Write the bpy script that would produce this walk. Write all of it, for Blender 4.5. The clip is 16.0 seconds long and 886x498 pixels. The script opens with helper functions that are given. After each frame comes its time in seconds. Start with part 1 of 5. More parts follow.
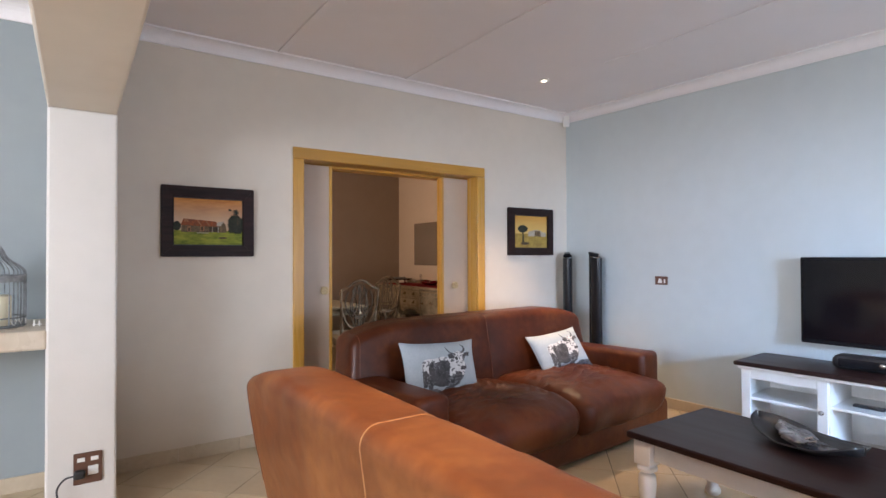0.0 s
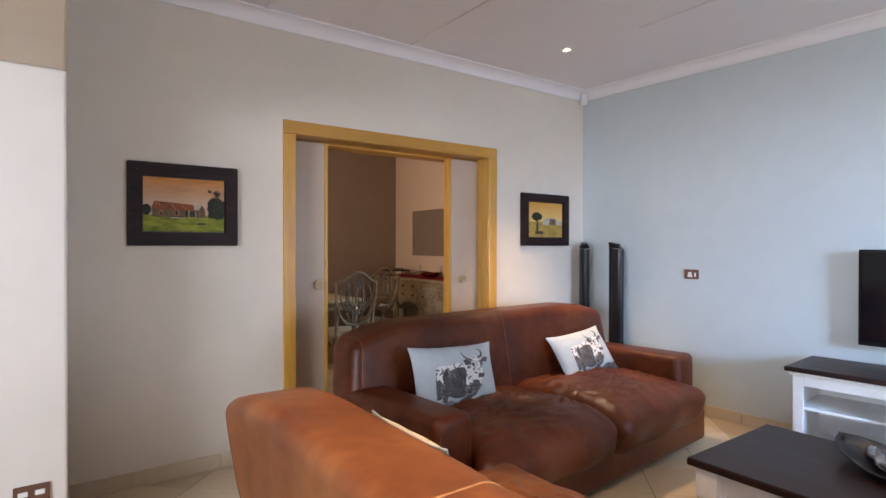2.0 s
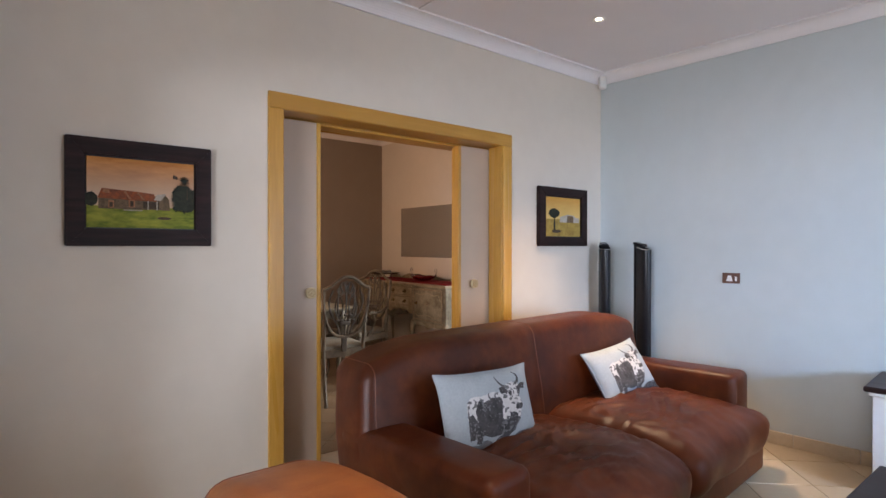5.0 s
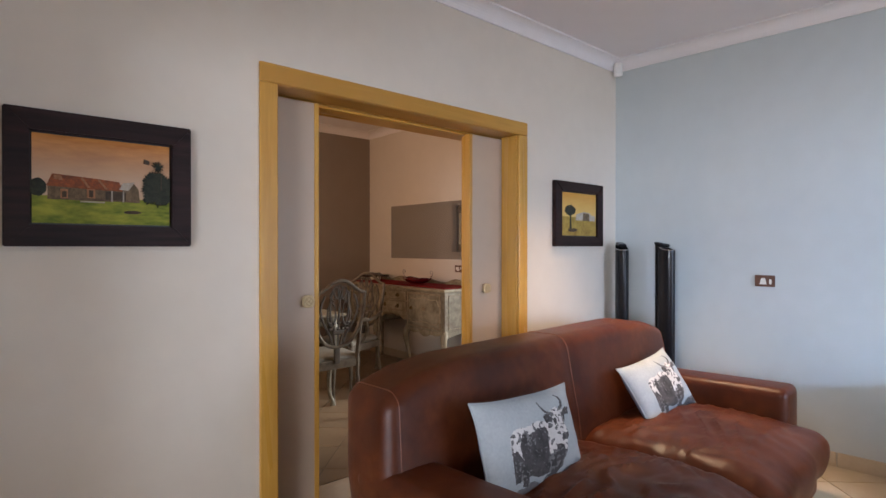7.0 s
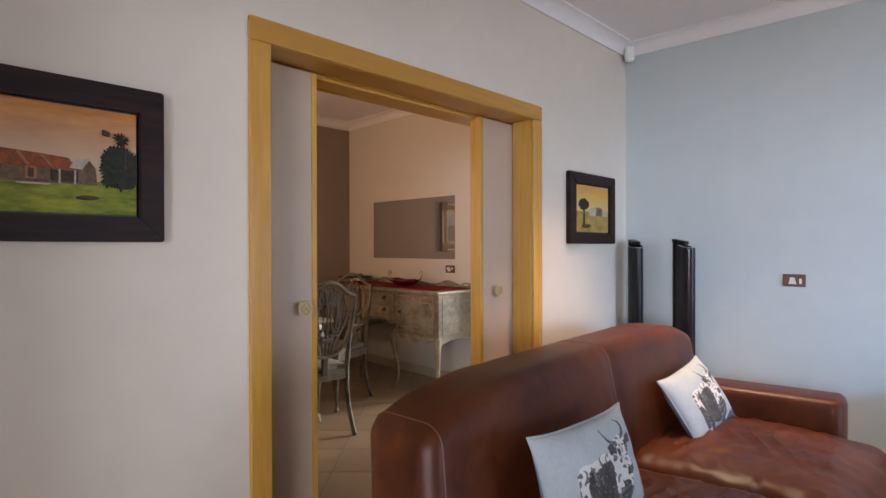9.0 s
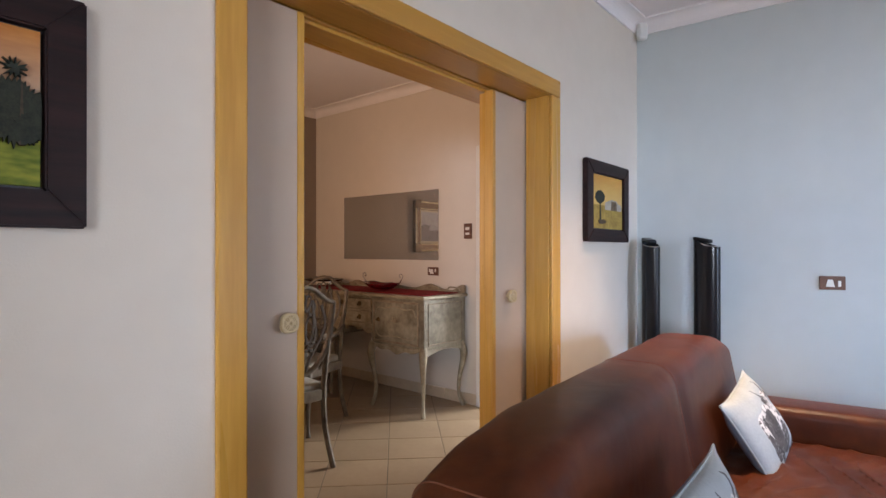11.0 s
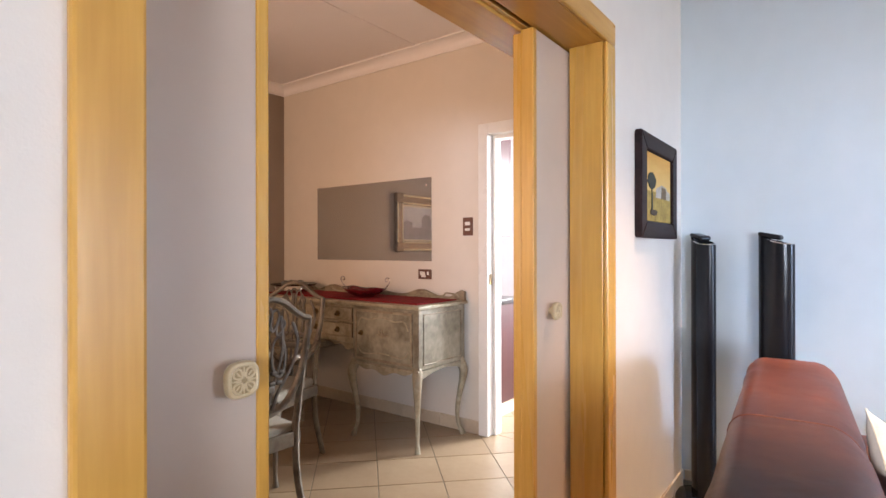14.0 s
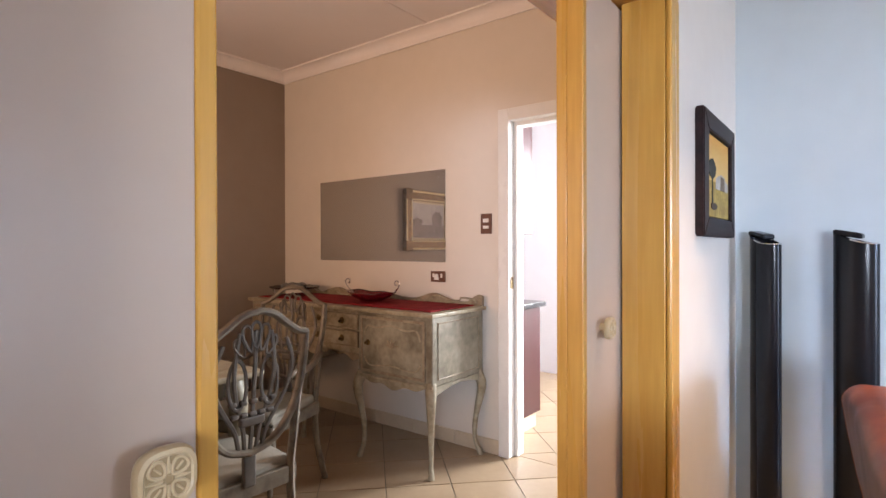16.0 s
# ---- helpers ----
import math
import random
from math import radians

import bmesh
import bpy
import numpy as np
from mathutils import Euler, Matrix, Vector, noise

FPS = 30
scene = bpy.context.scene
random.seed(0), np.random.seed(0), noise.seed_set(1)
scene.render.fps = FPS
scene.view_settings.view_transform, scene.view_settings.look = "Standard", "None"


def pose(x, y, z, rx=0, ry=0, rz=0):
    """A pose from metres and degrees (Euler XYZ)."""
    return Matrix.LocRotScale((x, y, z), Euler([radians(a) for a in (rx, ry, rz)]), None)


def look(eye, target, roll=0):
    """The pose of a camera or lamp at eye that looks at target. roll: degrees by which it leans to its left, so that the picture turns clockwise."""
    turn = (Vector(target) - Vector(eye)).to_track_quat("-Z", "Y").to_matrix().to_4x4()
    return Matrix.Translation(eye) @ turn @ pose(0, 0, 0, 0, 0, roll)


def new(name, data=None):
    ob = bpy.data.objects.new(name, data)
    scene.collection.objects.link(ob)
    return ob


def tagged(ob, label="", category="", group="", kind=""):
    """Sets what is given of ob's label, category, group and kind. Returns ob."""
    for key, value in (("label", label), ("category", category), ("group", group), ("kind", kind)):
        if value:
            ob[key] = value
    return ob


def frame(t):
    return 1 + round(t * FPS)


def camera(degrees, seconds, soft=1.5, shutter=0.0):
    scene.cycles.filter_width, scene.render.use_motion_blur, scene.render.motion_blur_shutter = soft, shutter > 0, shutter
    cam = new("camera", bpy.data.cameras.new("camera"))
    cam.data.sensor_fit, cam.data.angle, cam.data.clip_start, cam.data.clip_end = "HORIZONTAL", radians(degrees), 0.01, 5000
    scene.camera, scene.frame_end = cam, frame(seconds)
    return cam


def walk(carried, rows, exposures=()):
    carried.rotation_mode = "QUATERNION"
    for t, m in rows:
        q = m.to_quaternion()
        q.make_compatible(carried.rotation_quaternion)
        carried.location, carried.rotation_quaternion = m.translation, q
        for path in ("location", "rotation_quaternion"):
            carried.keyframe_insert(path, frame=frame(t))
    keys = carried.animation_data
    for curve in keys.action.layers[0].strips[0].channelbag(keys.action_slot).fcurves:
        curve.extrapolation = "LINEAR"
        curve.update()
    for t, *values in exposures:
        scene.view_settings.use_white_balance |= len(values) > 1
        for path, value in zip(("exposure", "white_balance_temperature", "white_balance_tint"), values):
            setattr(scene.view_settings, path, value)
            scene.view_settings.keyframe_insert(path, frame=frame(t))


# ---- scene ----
cam = camera(79.1, 16.0)
METRES, EYE, TILT, LEAN, TURN = 3.8, 1.30, 0.0, 0.0, -34.4
ROWS = [
    (0.0, 0.0, 0.0, 0.0, 0.0, 0.79, 0.21),
    (0.5, -0.0107, 0.0339, 0.0027, -0.2, 0.34, 0.1),
    (1.0, -0.0214, 0.0616, 0.0035, -0.46, -0.3, 0.03),
    (1.5, -0.0277, 0.0922, 0.0011, -0.74, -0.32, -0.02),
    (2.0, -0.0387, 0.1283, 0.0014, -1.12, -0.34, -0.06),
    (2.5, -0.0489, 0.1553, 0.0006, -1.55, -0.32, -0.12),
    (3.0, -0.0584, 0.1811, 0.0012, -1.9, -0.36, -0.12),
    (3.5, -0.0732, 0.2103, 0.0026, -2.43, -0.36, -0.14),
    (4.0, -0.0864, 0.2372, 0.0022, -3.08, -0.33, -0.11),
    (6.5, -0.1401, 0.3707, -0.0007, -6.15, -0.22, -0.01),
    (7.0, -0.1565, 0.4015, 0.0006, -7.01, -0.22, 0.0),
    (7.5, -0.1705, 0.4292, -0.0021, -8.09, -0.2, 0.05),
    (8.0, -0.1806, 0.4533, -0.0047, -9.01, -0.21, 0.05),
    (8.5, -0.1928, 0.4843, -0.0041, -9.83, -0.22, 0.06),
    (9.0, -0.2063, 0.5126, -0.0038, -10.75, -0.18, 0.13),
    (11.5, -0.2454, 0.6957, -0.0114, -16.62, 0.12, 0.01),
    (12.0, -0.2459, 0.7292, -0.0085, -17.42, 0.1, 0.06),
    (12.5, -0.2393, 0.7597, -0.011, -17.91, 0.12, 0.11),
    (13.0, -0.2375, 0.7942, -0.0099, -18.36, 0.05, 0.1),
    (13.5, -0.2356, 0.8258, -0.0108, -18.64, 0.06, 0.11),
    (14.0, -0.2368, 0.8523, -0.0114, -18.87, 0.05, 0.1),
    (14.5, -0.236, 0.8801, -0.0112, -19.03, 0.03, 0.16),
    (15.0, -0.2314, 0.908, -0.0076, -19.01, -0.04, 0.15),
    (15.5, -0.2244, 0.9294, -0.0072, -18.67, -0.09, 0.15),
    (16.0, -0.2181, 0.9495, -0.0081, -18.11, -0.17, 0.16),
]
walk(cam, [(t, pose(0, 0, EYE, TILT, LEAN, TURN) @ pose(METRES * x, METRES * y, METRES * z, 90 + pitch, roll, yaw)) for t, x, y, z, yaw, pitch, roll in ROWS],
     [(0, 0.03, 6750, 16), (4, 0.0, 6700, 16), (8, -0.1, 6700, 16), (9, -0.1, 6700, 16), (11.5, 0.08, 6450, 16), (12.5, 0.3, 6350, 16), (14, 0.64, 6450, 17), (15, 0.57, 6400, 17), (16, 0.55, 6350, 17)])

# ---- world and light ----
world = bpy.data.worlds.new("world")
scene.world = world
world.use_nodes = True
wn = world.node_tree.nodes
sky = wn.new("ShaderNodeTexSky")
sky.sky_type, sky.sun_disc = "NISHITA", False
sky.sun_elevation, sky.sun_rotation = radians(42), radians(150)
world.node_tree.links.new(sky.outputs[0], wn["Background"].inputs[0])
wn["Background"].inputs[1].default_value = 0.1


def lamp_area(name, eye, target, sx, sy, power, colour, spread=180):
    data = bpy.data.lights.new(name, "AREA")
    data.shape, data.size, data.size_y = "RECTANGLE", sx, sy
    data.energy, data.color, data.spread = power, colour, radians(spread)
    ob = new(name, data)
    ob.matrix_world = look(eye, target)
    return ob


# Daylight entering by the glazed openings behind the walker and in the kitchen
lamp_area("window_light_west", (-4.25, -0.3, 1.6), (0, 0.9, 1.1), 2.4, 1.4, 285, (0.74, 0.86, 1.0))
lamp_area("window_light_south", (2.9, -2.95, 1.1), (3.6, 1.2, 0.9), 2.2, 1.9, 58, (0.66, 0.80, 1.0), 130)
# Added narrow blue fill that tints the low television wall
lamp_area("tv_wall_blue_fill", (2.3, -2.94, 1.72), (4.38, 1.45, 0.1), 1.0, 0.7, 32, (0.36, 0.61, 1.0), 52)
lamp_area("window_light_kitchen", (6.25, 4.05, 1.55), (4.2, 5.0, 0.5), 0.9, 1.1, 180, (0.93, 0.98, 0.97))
# Added warm fill for the dining room's indoor light, aimed above the floor
lamp_area("dining_warm_fill", (0.55, 5.7, 1.5), (4, 5.8, 1.75), 1.3, 1.1, 15, (1.0, 0.60, 0.34), 110)
# Warm halogen beams of the recessed downlights
DOWNLIGHTS = [(3.23, 3.21), (0.95, 1.2), (3.2, 0.9)]
for dx, dy in DOWNLIGHTS:
    spot = bpy.data.lights.new("downlight_beam", "SPOT")
    watts = 340 if dy > 3 else (45 if dx > 3 else 230)
    spot.energy, spot.color, spot.spot_size, spot.spot_blend, spot.shadow_soft_size = watts, (1.0, 0.72, 0.46), radians(64 if dy > 3 else 88), 1.0, 0.05
    new("downlight_beam", spot).matrix_world = look((dx, dy, 2.745), (dx, dy + 0.0001, 0))


# ---- materials ----
def surf(name, c1, c2=None, scale=4.0, rough=0.5, metal=0.0, bump=0.0, bscale=60.0, fine=40.0, coat=0.0,
         stretch=(1, 1, 1), rand=0.0, detail=4.0, rvar=0.1, distort=0.0, sheen=0.0, spec=0.5):
    """Two-scale variation of colour, uneven gloss and fine relief, at real-world size."""
    m = bpy.data.materials.new(name)
    m.use_nodes = True
    n, l = m.node_tree.nodes, m.node_tree.links
    b = n["Principled BSDF"]
    c2 = c2 or tuple(c * 0.88 for c in c1)
    tc = n.new("ShaderNodeTexCoord")
    mp = n.new("ShaderNodeMapping")
    mp.inputs["Scale"].default_value = stretch
    l.new(tc.outputs["Object"], mp.inputs[0])
    n1 = n.new("ShaderNodeTexNoise")
    n1.inputs["Scale"].default_value, n1.inputs["Detail"].default_value = scale, detail
    n1.inputs["Distortion"].default_value = distort
    n2 = n.new("ShaderNodeTexNoise")
    n2.inputs["Scale"].default_value, n2.inputs["Detail"].default_value = fine, 3
    l.new(mp.outputs[0], n1.inputs[0]), l.new(mp.outputs[0], n2.inputs[0])
    add = n.new("ShaderNodeMath")
    add.operation = "MULTIPLY_ADD"
    add.inputs[1].default_value, add.inputs[2].default_value = 0.35, 0.0
    l.new(n2.outputs[0], add.inputs[0])
    add2 = n.new("ShaderNodeMath")
    add2.operation = "MULTIPLY_ADD"
    add2.inputs[1].default_value = 0.65
    l.new(n1.outputs[0], add2.inputs[0]), l.new(add.outputs[0], add2.inputs[2])
    ramp = n.new("ShaderNodeValToRGB")
    ramp.color_ramp.elements[0].position, ramp.color_ramp.elements[1].position = 0.36, 0.64
    ramp.color_ramp.elements[0].color, ramp.color_ramp.elements[1].color = (*c1, 1), (*c2, 1)
    l.new(add2.outputs[0], ramp.inputs[0])
    out = ramp.outputs[0]
    if rand:
        oi = n.new("ShaderNodeObjectInfo")
        mr = n.new("ShaderNodeMapRange")
        mr.inputs[3].default_value, mr.inputs[4].default_value = 1 - rand, 1 + rand
        l.new(oi.outputs["Random"], mr.inputs[0])
        mix = n.new("ShaderNodeVectorMath")
        mix.operation = "SCALE"
        l.new(out, mix.inputs[0]), l.new(mr.outputs[0], mix.inputs["Scale"])
        out = mix.outputs[0]
    l.new(out, b.inputs["Base Color"])
    rr = n.new("ShaderNodeMapRange")
    rr.inputs[3].default_value, rr.inputs[4].default_value = max(0.02, rough - rvar), min(1, rough + rvar)
    l.new(n1.outputs[0], rr.inputs[0]), l.new(rr.outputs[0], b.inputs["Roughness"])
    b.inputs["Metallic"].default_value = metal
    b.inputs["Coat Weight"].default_value = coat
    b.inputs["Specular IOR Level"].default_value = spec
    if sheen:
        b.inputs["Sheen Weight"].default_value = sheen
    if bump:
        n3 = n.new("ShaderNodeTexNoise")
        n3.inputs["Scale"].default_value, n3.inputs["Detail"].default_value = bscale, 5
        l.new(mp.outputs[0], n3.inputs[0])
        bp = n.new("ShaderNodeBump")
        bp.inputs["Strength"].default_value, bp.inputs["Distance"].default_value = 1.0, bump
        l.new(n3.outputs[0], bp.inputs["Height"]), l.new(bp.outputs[0], b.inputs["Normal"])
    return m


def glow(name, colour, strength):
    m = bpy.data.materials.new(name)
    m.use_nodes = True
    b = m.node_tree.nodes["Principled BSDF"]
    b.inputs["Base Color"].default_value = (*colour, 1)
    b.inputs["Emission Color"].default_value = (*colour, 1)
    b.inputs["Emission Strength"].default_value = strength
    return m


def glassy(name, colour=(1, 1, 1), rough=0.02):
    m = bpy.data.materials.new(name)
    m.use_nodes = True
    b = m.node_tree.nodes["Principled BSDF"]
    b.inputs["Base Color"].default_value = (*colour, 1)
    b.inputs["Roughness"].default_value = rough
    b.inputs["Transmission Weight"].default_value = 1.0
    return m


def leather(name, c1, c2, c3):
    """Aniline leather: cloudy colour, creases and pores."""
    m = surf(name, c1, c2, scale=2.6, rough=0.40, bump=0.0006, bscale=260, fine=17, rvar=0.08, detail=6, spec=0.26)
    n, l = m.node_tree.nodes, m.node_tree.links
    b = n["Principled BSDF"]
    ramp = [x for x in n if x.bl_idname == "ShaderNodeValToRGB"][0]
    e = ramp.color_ramp.elements.new(0.5)
    e.color = (*c3, 1)
    old = [x for x in n if x.bl_idname == "ShaderNodeBump"][0]
    tc = [x for x in n if x.bl_idname == "ShaderNodeTexCoord"][0]
    big = n.new("ShaderNodeTexNoise")
    big.inputs["Scale"].default_value, big.inputs["Detail"].default_value = 5, 3
    big.inputs["Distortion"].default_value = 0.5
    l.new(tc.outputs["Object"], big.inputs[0])
    bp = n.new("ShaderNodeBump")
    bp.inputs["Strength"].default_value, bp.inputs["Distance"].default_value = 1.0, 0.004
    l.new(big.outputs[0], bp.inputs["Height"])
    l.new(old.outputs[0], bp.inputs["Normal"])
    l.new(bp.outputs[0], b.inputs["Normal"])
    return m


def wood(name, c1, c2, rough=0.35, axis=2, scale=9.0, bump=0.0004, rvar=0.1, spec=0.5):
    s = [1.0, 1.0, 1.0]
    s[axis] = 0.07
    return surf(name, c1, c2, scale=scale, rough=rough, bump=bump, bscale=45, fine=70, stretch=tuple(s), distort=0.9, detail=6, rvar=rvar, spec=spec)


M_GREIGE = surf("greige_wall_paint", (0.69, 0.62, 0.53), (0.65, 0.58, 0.495), scale=1.2, rough=0.55, bump=0.0004, bscale=190, fine=9)
M_BLUE = surf("pale_blue_wall_paint", (0.55, 0.60, 0.605), (0.515, 0.565, 0.57), scale=1.1, rough=0.5, bump=0.0004, bscale=190, fine=9)
# Darker copy of M_BLUE, offsetting the strong west lamp on the alcove wall
M_ALCOVE = surf("darkened_blue_wall_paint", (0.31, 0.35, 0.36), (0.285, 0.325, 0.335), scale=1.1, rough=0.55, bump=0.0004, bscale=190, fine=9)
M_WHITEWALL = surf("off_white_wall_paint", (0.68, 0.64, 0.59), (0.64, 0.605, 0.555), scale=1.3, rough=0.55, bump=0.0004, bscale=150, fine=9)
M_DINE = surf("cream_wall_paint", (0.70, 0.65, 0.585), (0.66, 0.615, 0.55), scale=1.3, rough=0.55, bump=0.0004, bscale=170, fine=9)
M_TAUPE = surf("taupe_wall_paint", (0.285, 0.235, 0.195), (0.265, 0.215, 0.18), scale=1.3, rough=0.55, bump=0.0004, bscale=170, fine=9)
M_CEIL = surf("white_ceiling_paint", (0.80, 0.755, 0.76), (0.77, 0.73, 0.735), scale=0.9, rough=0.7, bump=0.0008, bscale=120, fine=6)
M_CORN = surf("white_cornice_paint", (0.83, 0.80, 0.80), (0.80, 0.77, 0.77), scale=3, rough=0.6, fine=14)
M_PINE = wood("varnished_yellow_wood", (0.60, 0.325, 0.066), (0.45, 0.222, 0.036), rough=0.28, axis=2, scale=6)
M_PINE_X = wood("varnished_yellow_wood_across", (0.60, 0.325, 0.066), (0.45, 0.222, 0.036), rough=0.28, axis=0, scale=6)
M_DOOR = surf("cream_door_enamel", (0.50, 0.385, 0.295), (0.465, 0.36, 0.275), scale=1.4, rough=0.35, bump=0.0003, bscale=40, fine=12)
M_ENAMEL = surf("white_door_frame_enamel", (0.80, 0.80, 0.78), (0.76, 0.76, 0.74), scale=5, rough=0.3, fine=20)
M_TILE = surf("beige_glazed_floor_tile", (0.56, 0.445, 0.30), (0.50, 0.39, 0.25), scale=3, rough=0.33, bump=0.0002, bscale=20, fine=24, rand=0.06, rvar=0.03, detail=7, distort=0.6)
# Cream tile darkened and reddened: the dining floor's shade is in the colour
M_TILE_SHADED = surf("cream_floor_tile_shade_darkened", (0.345, 0.255, 0.165), (0.30, 0.215, 0.135), scale=3, rough=0.33, bump=0.0002, bscale=20, fine=24, rand=0.05, rvar=0.03, detail=7, distort=0.6)
M_GROUT = surf("grey_brown_grout", (0.23, 0.20, 0.16), (0.17, 0.15, 0.12), scale=20, rough=0.9, fine=90)
M_SKIRT = surf("tile_skirting", (0.60, 0.50, 0.37), (0.53, 0.43, 0.31), scale=7, rough=0.3, fine=30, rand=0.05)
# One leather twice: darker for the shaded sofa, paler for the top-lit one
M_LEATHER = leather("tan_leather_shaded", (0.050, 0.0102, 0.0029), (0.118, 0.031, 0.0082), (0.077, 0.0170, 0.0046))
M_LEATHER_LIT = leather("tan_leather_top_lit", (0.13, 0.037, 0.0115), (0.26, 0.096, 0.029), (0.185, 0.06, 0.018))
M_PIPING = surf("dark_leather_seam", (0.13, 0.04, 0.018), (0.19, 0.06, 0.026), scale=30, rough=0.5)
M_SEAMLIGHT = surf("worn_pale_seam", (0.42, 0.22, 0.09), (0.31, 0.13, 0.05), scale=30, rough=0.5)
M_FOOT = surf("black_plastic_foot", (0.02, 0.018, 0.016), rough=0.5)
M_FRAMEWOOD = wood("dark_stained_frame_wood", (0.010, 0.0046, 0.0046), (0.033, 0.0145, 0.0135), rough=0.5, axis=0, scale=14, bump=0.0012, spec=0.2)
M_DARKTOP = wood("dark_mahogany_top", (0.020, 0.0095, 0.009), (0.030, 0.014, 0.0125), rough=0.36, axis=1, scale=12, bump=0.0, spec=0.18)
M_WHITEPAINT = surf("white_furniture_paint", (0.80, 0.79, 0.77), (0.74, 0.73, 0.71), scale=6, rough=0.38, bump=0.0004, bscale=60, fine=30)
M_BLACK = surf("glossy_black_plastic", (0.010, 0.010, 0.012), (0.012, 0.012, 0.014), rough=0.17, rvar=0.04, spec=0.22)
M_MATBLACK = surf("satin_black_plastic", (0.016, 0.016, 0.018), (0.024, 0.024, 0.026), rough=0.4)
M_SCREEN = surf("dark_screen", (0.004, 0.004, 0.006), (0.006, 0.006, 0.008), rough=0.1, rvar=0.03)
M_CHROME = surf("polished_chrome", (0.75, 0.75, 0.76), (0.7, 0.7, 0.71), rough=0.12, metal=1.0, rvar=0.05)
M_PEWTER = surf("hammered_pewter", (0.62, 0.60, 0.60), (0.22, 0.20, 0.22), scale=18, rough=0.28, metal=0.9, bump=0.002, bscale=40)
M_BRASS = surf("antique_brass", (0.20, 0.135, 0.055), (0.10, 0.07, 0.035), scale=40, rough=0.4, metal=0.9)
M_IVORY = surf("ivory_knob_resin", (0.52, 0.40, 0.235), (0.45, 0.335, 0.185), scale=30, rough=0.35, fine=80)
M_IVORYDARK = surf("ivory_knob_recess", (0.33, 0.235, 0.115), (0.27, 0.19, 0.09), scale=30, rough=0.4)
M_BROWNPLATE = surf("brown_switch_plate", (0.135, 0.062, 0.040), (0.11, 0.05, 0.033), scale=30, rough=0.35)
M_WHITEPLASTIC = surf("white_plastic", (0.80, 0.79, 0.76), (0.76, 0.75, 0.72), scale=20, rough=0.35)
M_DISTRESS = surf("distressed_grey_green_paint", (0.285, 0.265, 0.20), (0.115, 0.095, 0.062), scale=6, rough=0.5, bump=0.0008, bscale=50, fine=28, detail=6, distort=0.4)
M_DISTRESS_L = surf("distressed_cream_paint", (0.37, 0.33, 0.24), (0.20, 0.16, 0.10), scale=9, rough=0.48, bump=0.0008, bscale=50, fine=40, detail=8, distort=1.0)
M_DISTRESS_D = surf("worn_dark_moulding", (0.17, 0.125, 0.08), (0.31, 0.26, 0.18), scale=16, rough=0.5, fine=50)
M_CHAIR = surf("worn_grey_chair_paint", (0.17, 0.143, 0.105), (0.07, 0.054, 0.038), scale=9, rough=0.45, bump=0.0008, bscale=60, fine=40, detail=6, distort=0.4)
M_CHAIR_D = surf("worn_dark_chair_paint", (0.10, 0.087, 0.073), (0.05, 0.042, 0.033), scale=11, rough=0.5, bump=0.0008, bscale=60, fine=40, detail=6)
M_SEATCLOTH = surf("grey_green_seat_cloth", (0.30, 0.29, 0.25), (0.25, 0.24, 0.20), scale=10, rough=0.85, bump=0.0006, bscale=500, fine=200)
M_RUNNER = surf("red_velvet_runner", (0.24, 0.008, 0.014), (0.15, 0.004, 0.009), scale=14, rough=0.8, bump=0.001, bscale=200, fine=120, spec=0.2)
M_REDGLASS = surf("dark_red_glass", (0.16, 0.010, 0.016), (0.08, 0.006, 0.010), scale=9, rough=0.1, rvar=0.03, coat=0.5)
M_MIRROR = surf("silvered_mirror", (0.86, 0.87, 0.86), (0.86, 0.87, 0.86), rough=0.02, metal=0.93, rvar=0.005)
M_GILT = surf("aged_gilt", (0.16, 0.11, 0.06), (0.05, 0.035, 0.025), scale=22, rough=0.45, metal=0.4, bump=0.002, bscale=60)
M_CREAMSLIP = surf("cream_picture_slip", (0.66, 0.60, 0.46), rough=0.6)
M_MARBLE = surf("cream_stone_shelf", (0.62, 0.53, 0.42), (0.54, 0.45, 0.34), scale=6, rough=0.3, fine=25, distort=1)
M_CAGE = surf("grey_painted_wire", (0.15, 0.16, 0.17), (0.24, 0.25, 0.26), scale=40, rough=0.55)
M_CANDLE = surf("ivory_candle_wax", (0.74, 0.68, 0.52), (0.70, 0.63, 0.46), scale=12, rough=0.5)
M_CUSHION = surf("pale_printed_linen", (0.44, 0.485, 0.51), (0.35, 0.395, 0.425), scale=5, rough=0.9, bump=0.0006, bscale=600, fine=90, detail=5, spec=0.2)
M_COWDARK = surf("charcoal_print", (0.035, 0.033, 0.036), (0.085, 0.08, 0.082), scale=26, rough=0.85, fine=120)
M_COWMID = surf("grey_print", (0.20, 0.20, 0.205), (0.12, 0.12, 0.125), scale=30, rough=0.85, fine=120)
M_COWLIGHT = surf("white_print", (0.70, 0.69, 0.68), (0.56, 0.55, 0.54), scale=22, rough=0.85, fine=120)
M_CUSHBACK = surf("blue_grey_cushion_back", (0.22, 0.27, 0.36), (0.18, 0.225, 0.31), scale=9, rough=0.85, fine=120)
M_MAROON = surf("maroon_gloss_laminate", (0.055, 0.008, 0.010), (0.045, 0.006, 0.008), scale=3, rough=0.4)
M_STONE = surf("black_granite_top", (0.02, 0.02, 0.022), (0.06, 0.06, 0.065), scale=60, rough=0.15, fine=200)
M_LILAC = surf("white_lilac_wall_paint", (0.78, 0.765, 0.80), (0.75, 0.735, 0.775), scale=2, rough=0.5, fine=9)
M_GLASS = glassy("clear_window_glass")
M_CABGLASS = glassy("clear_cabinet_glass")
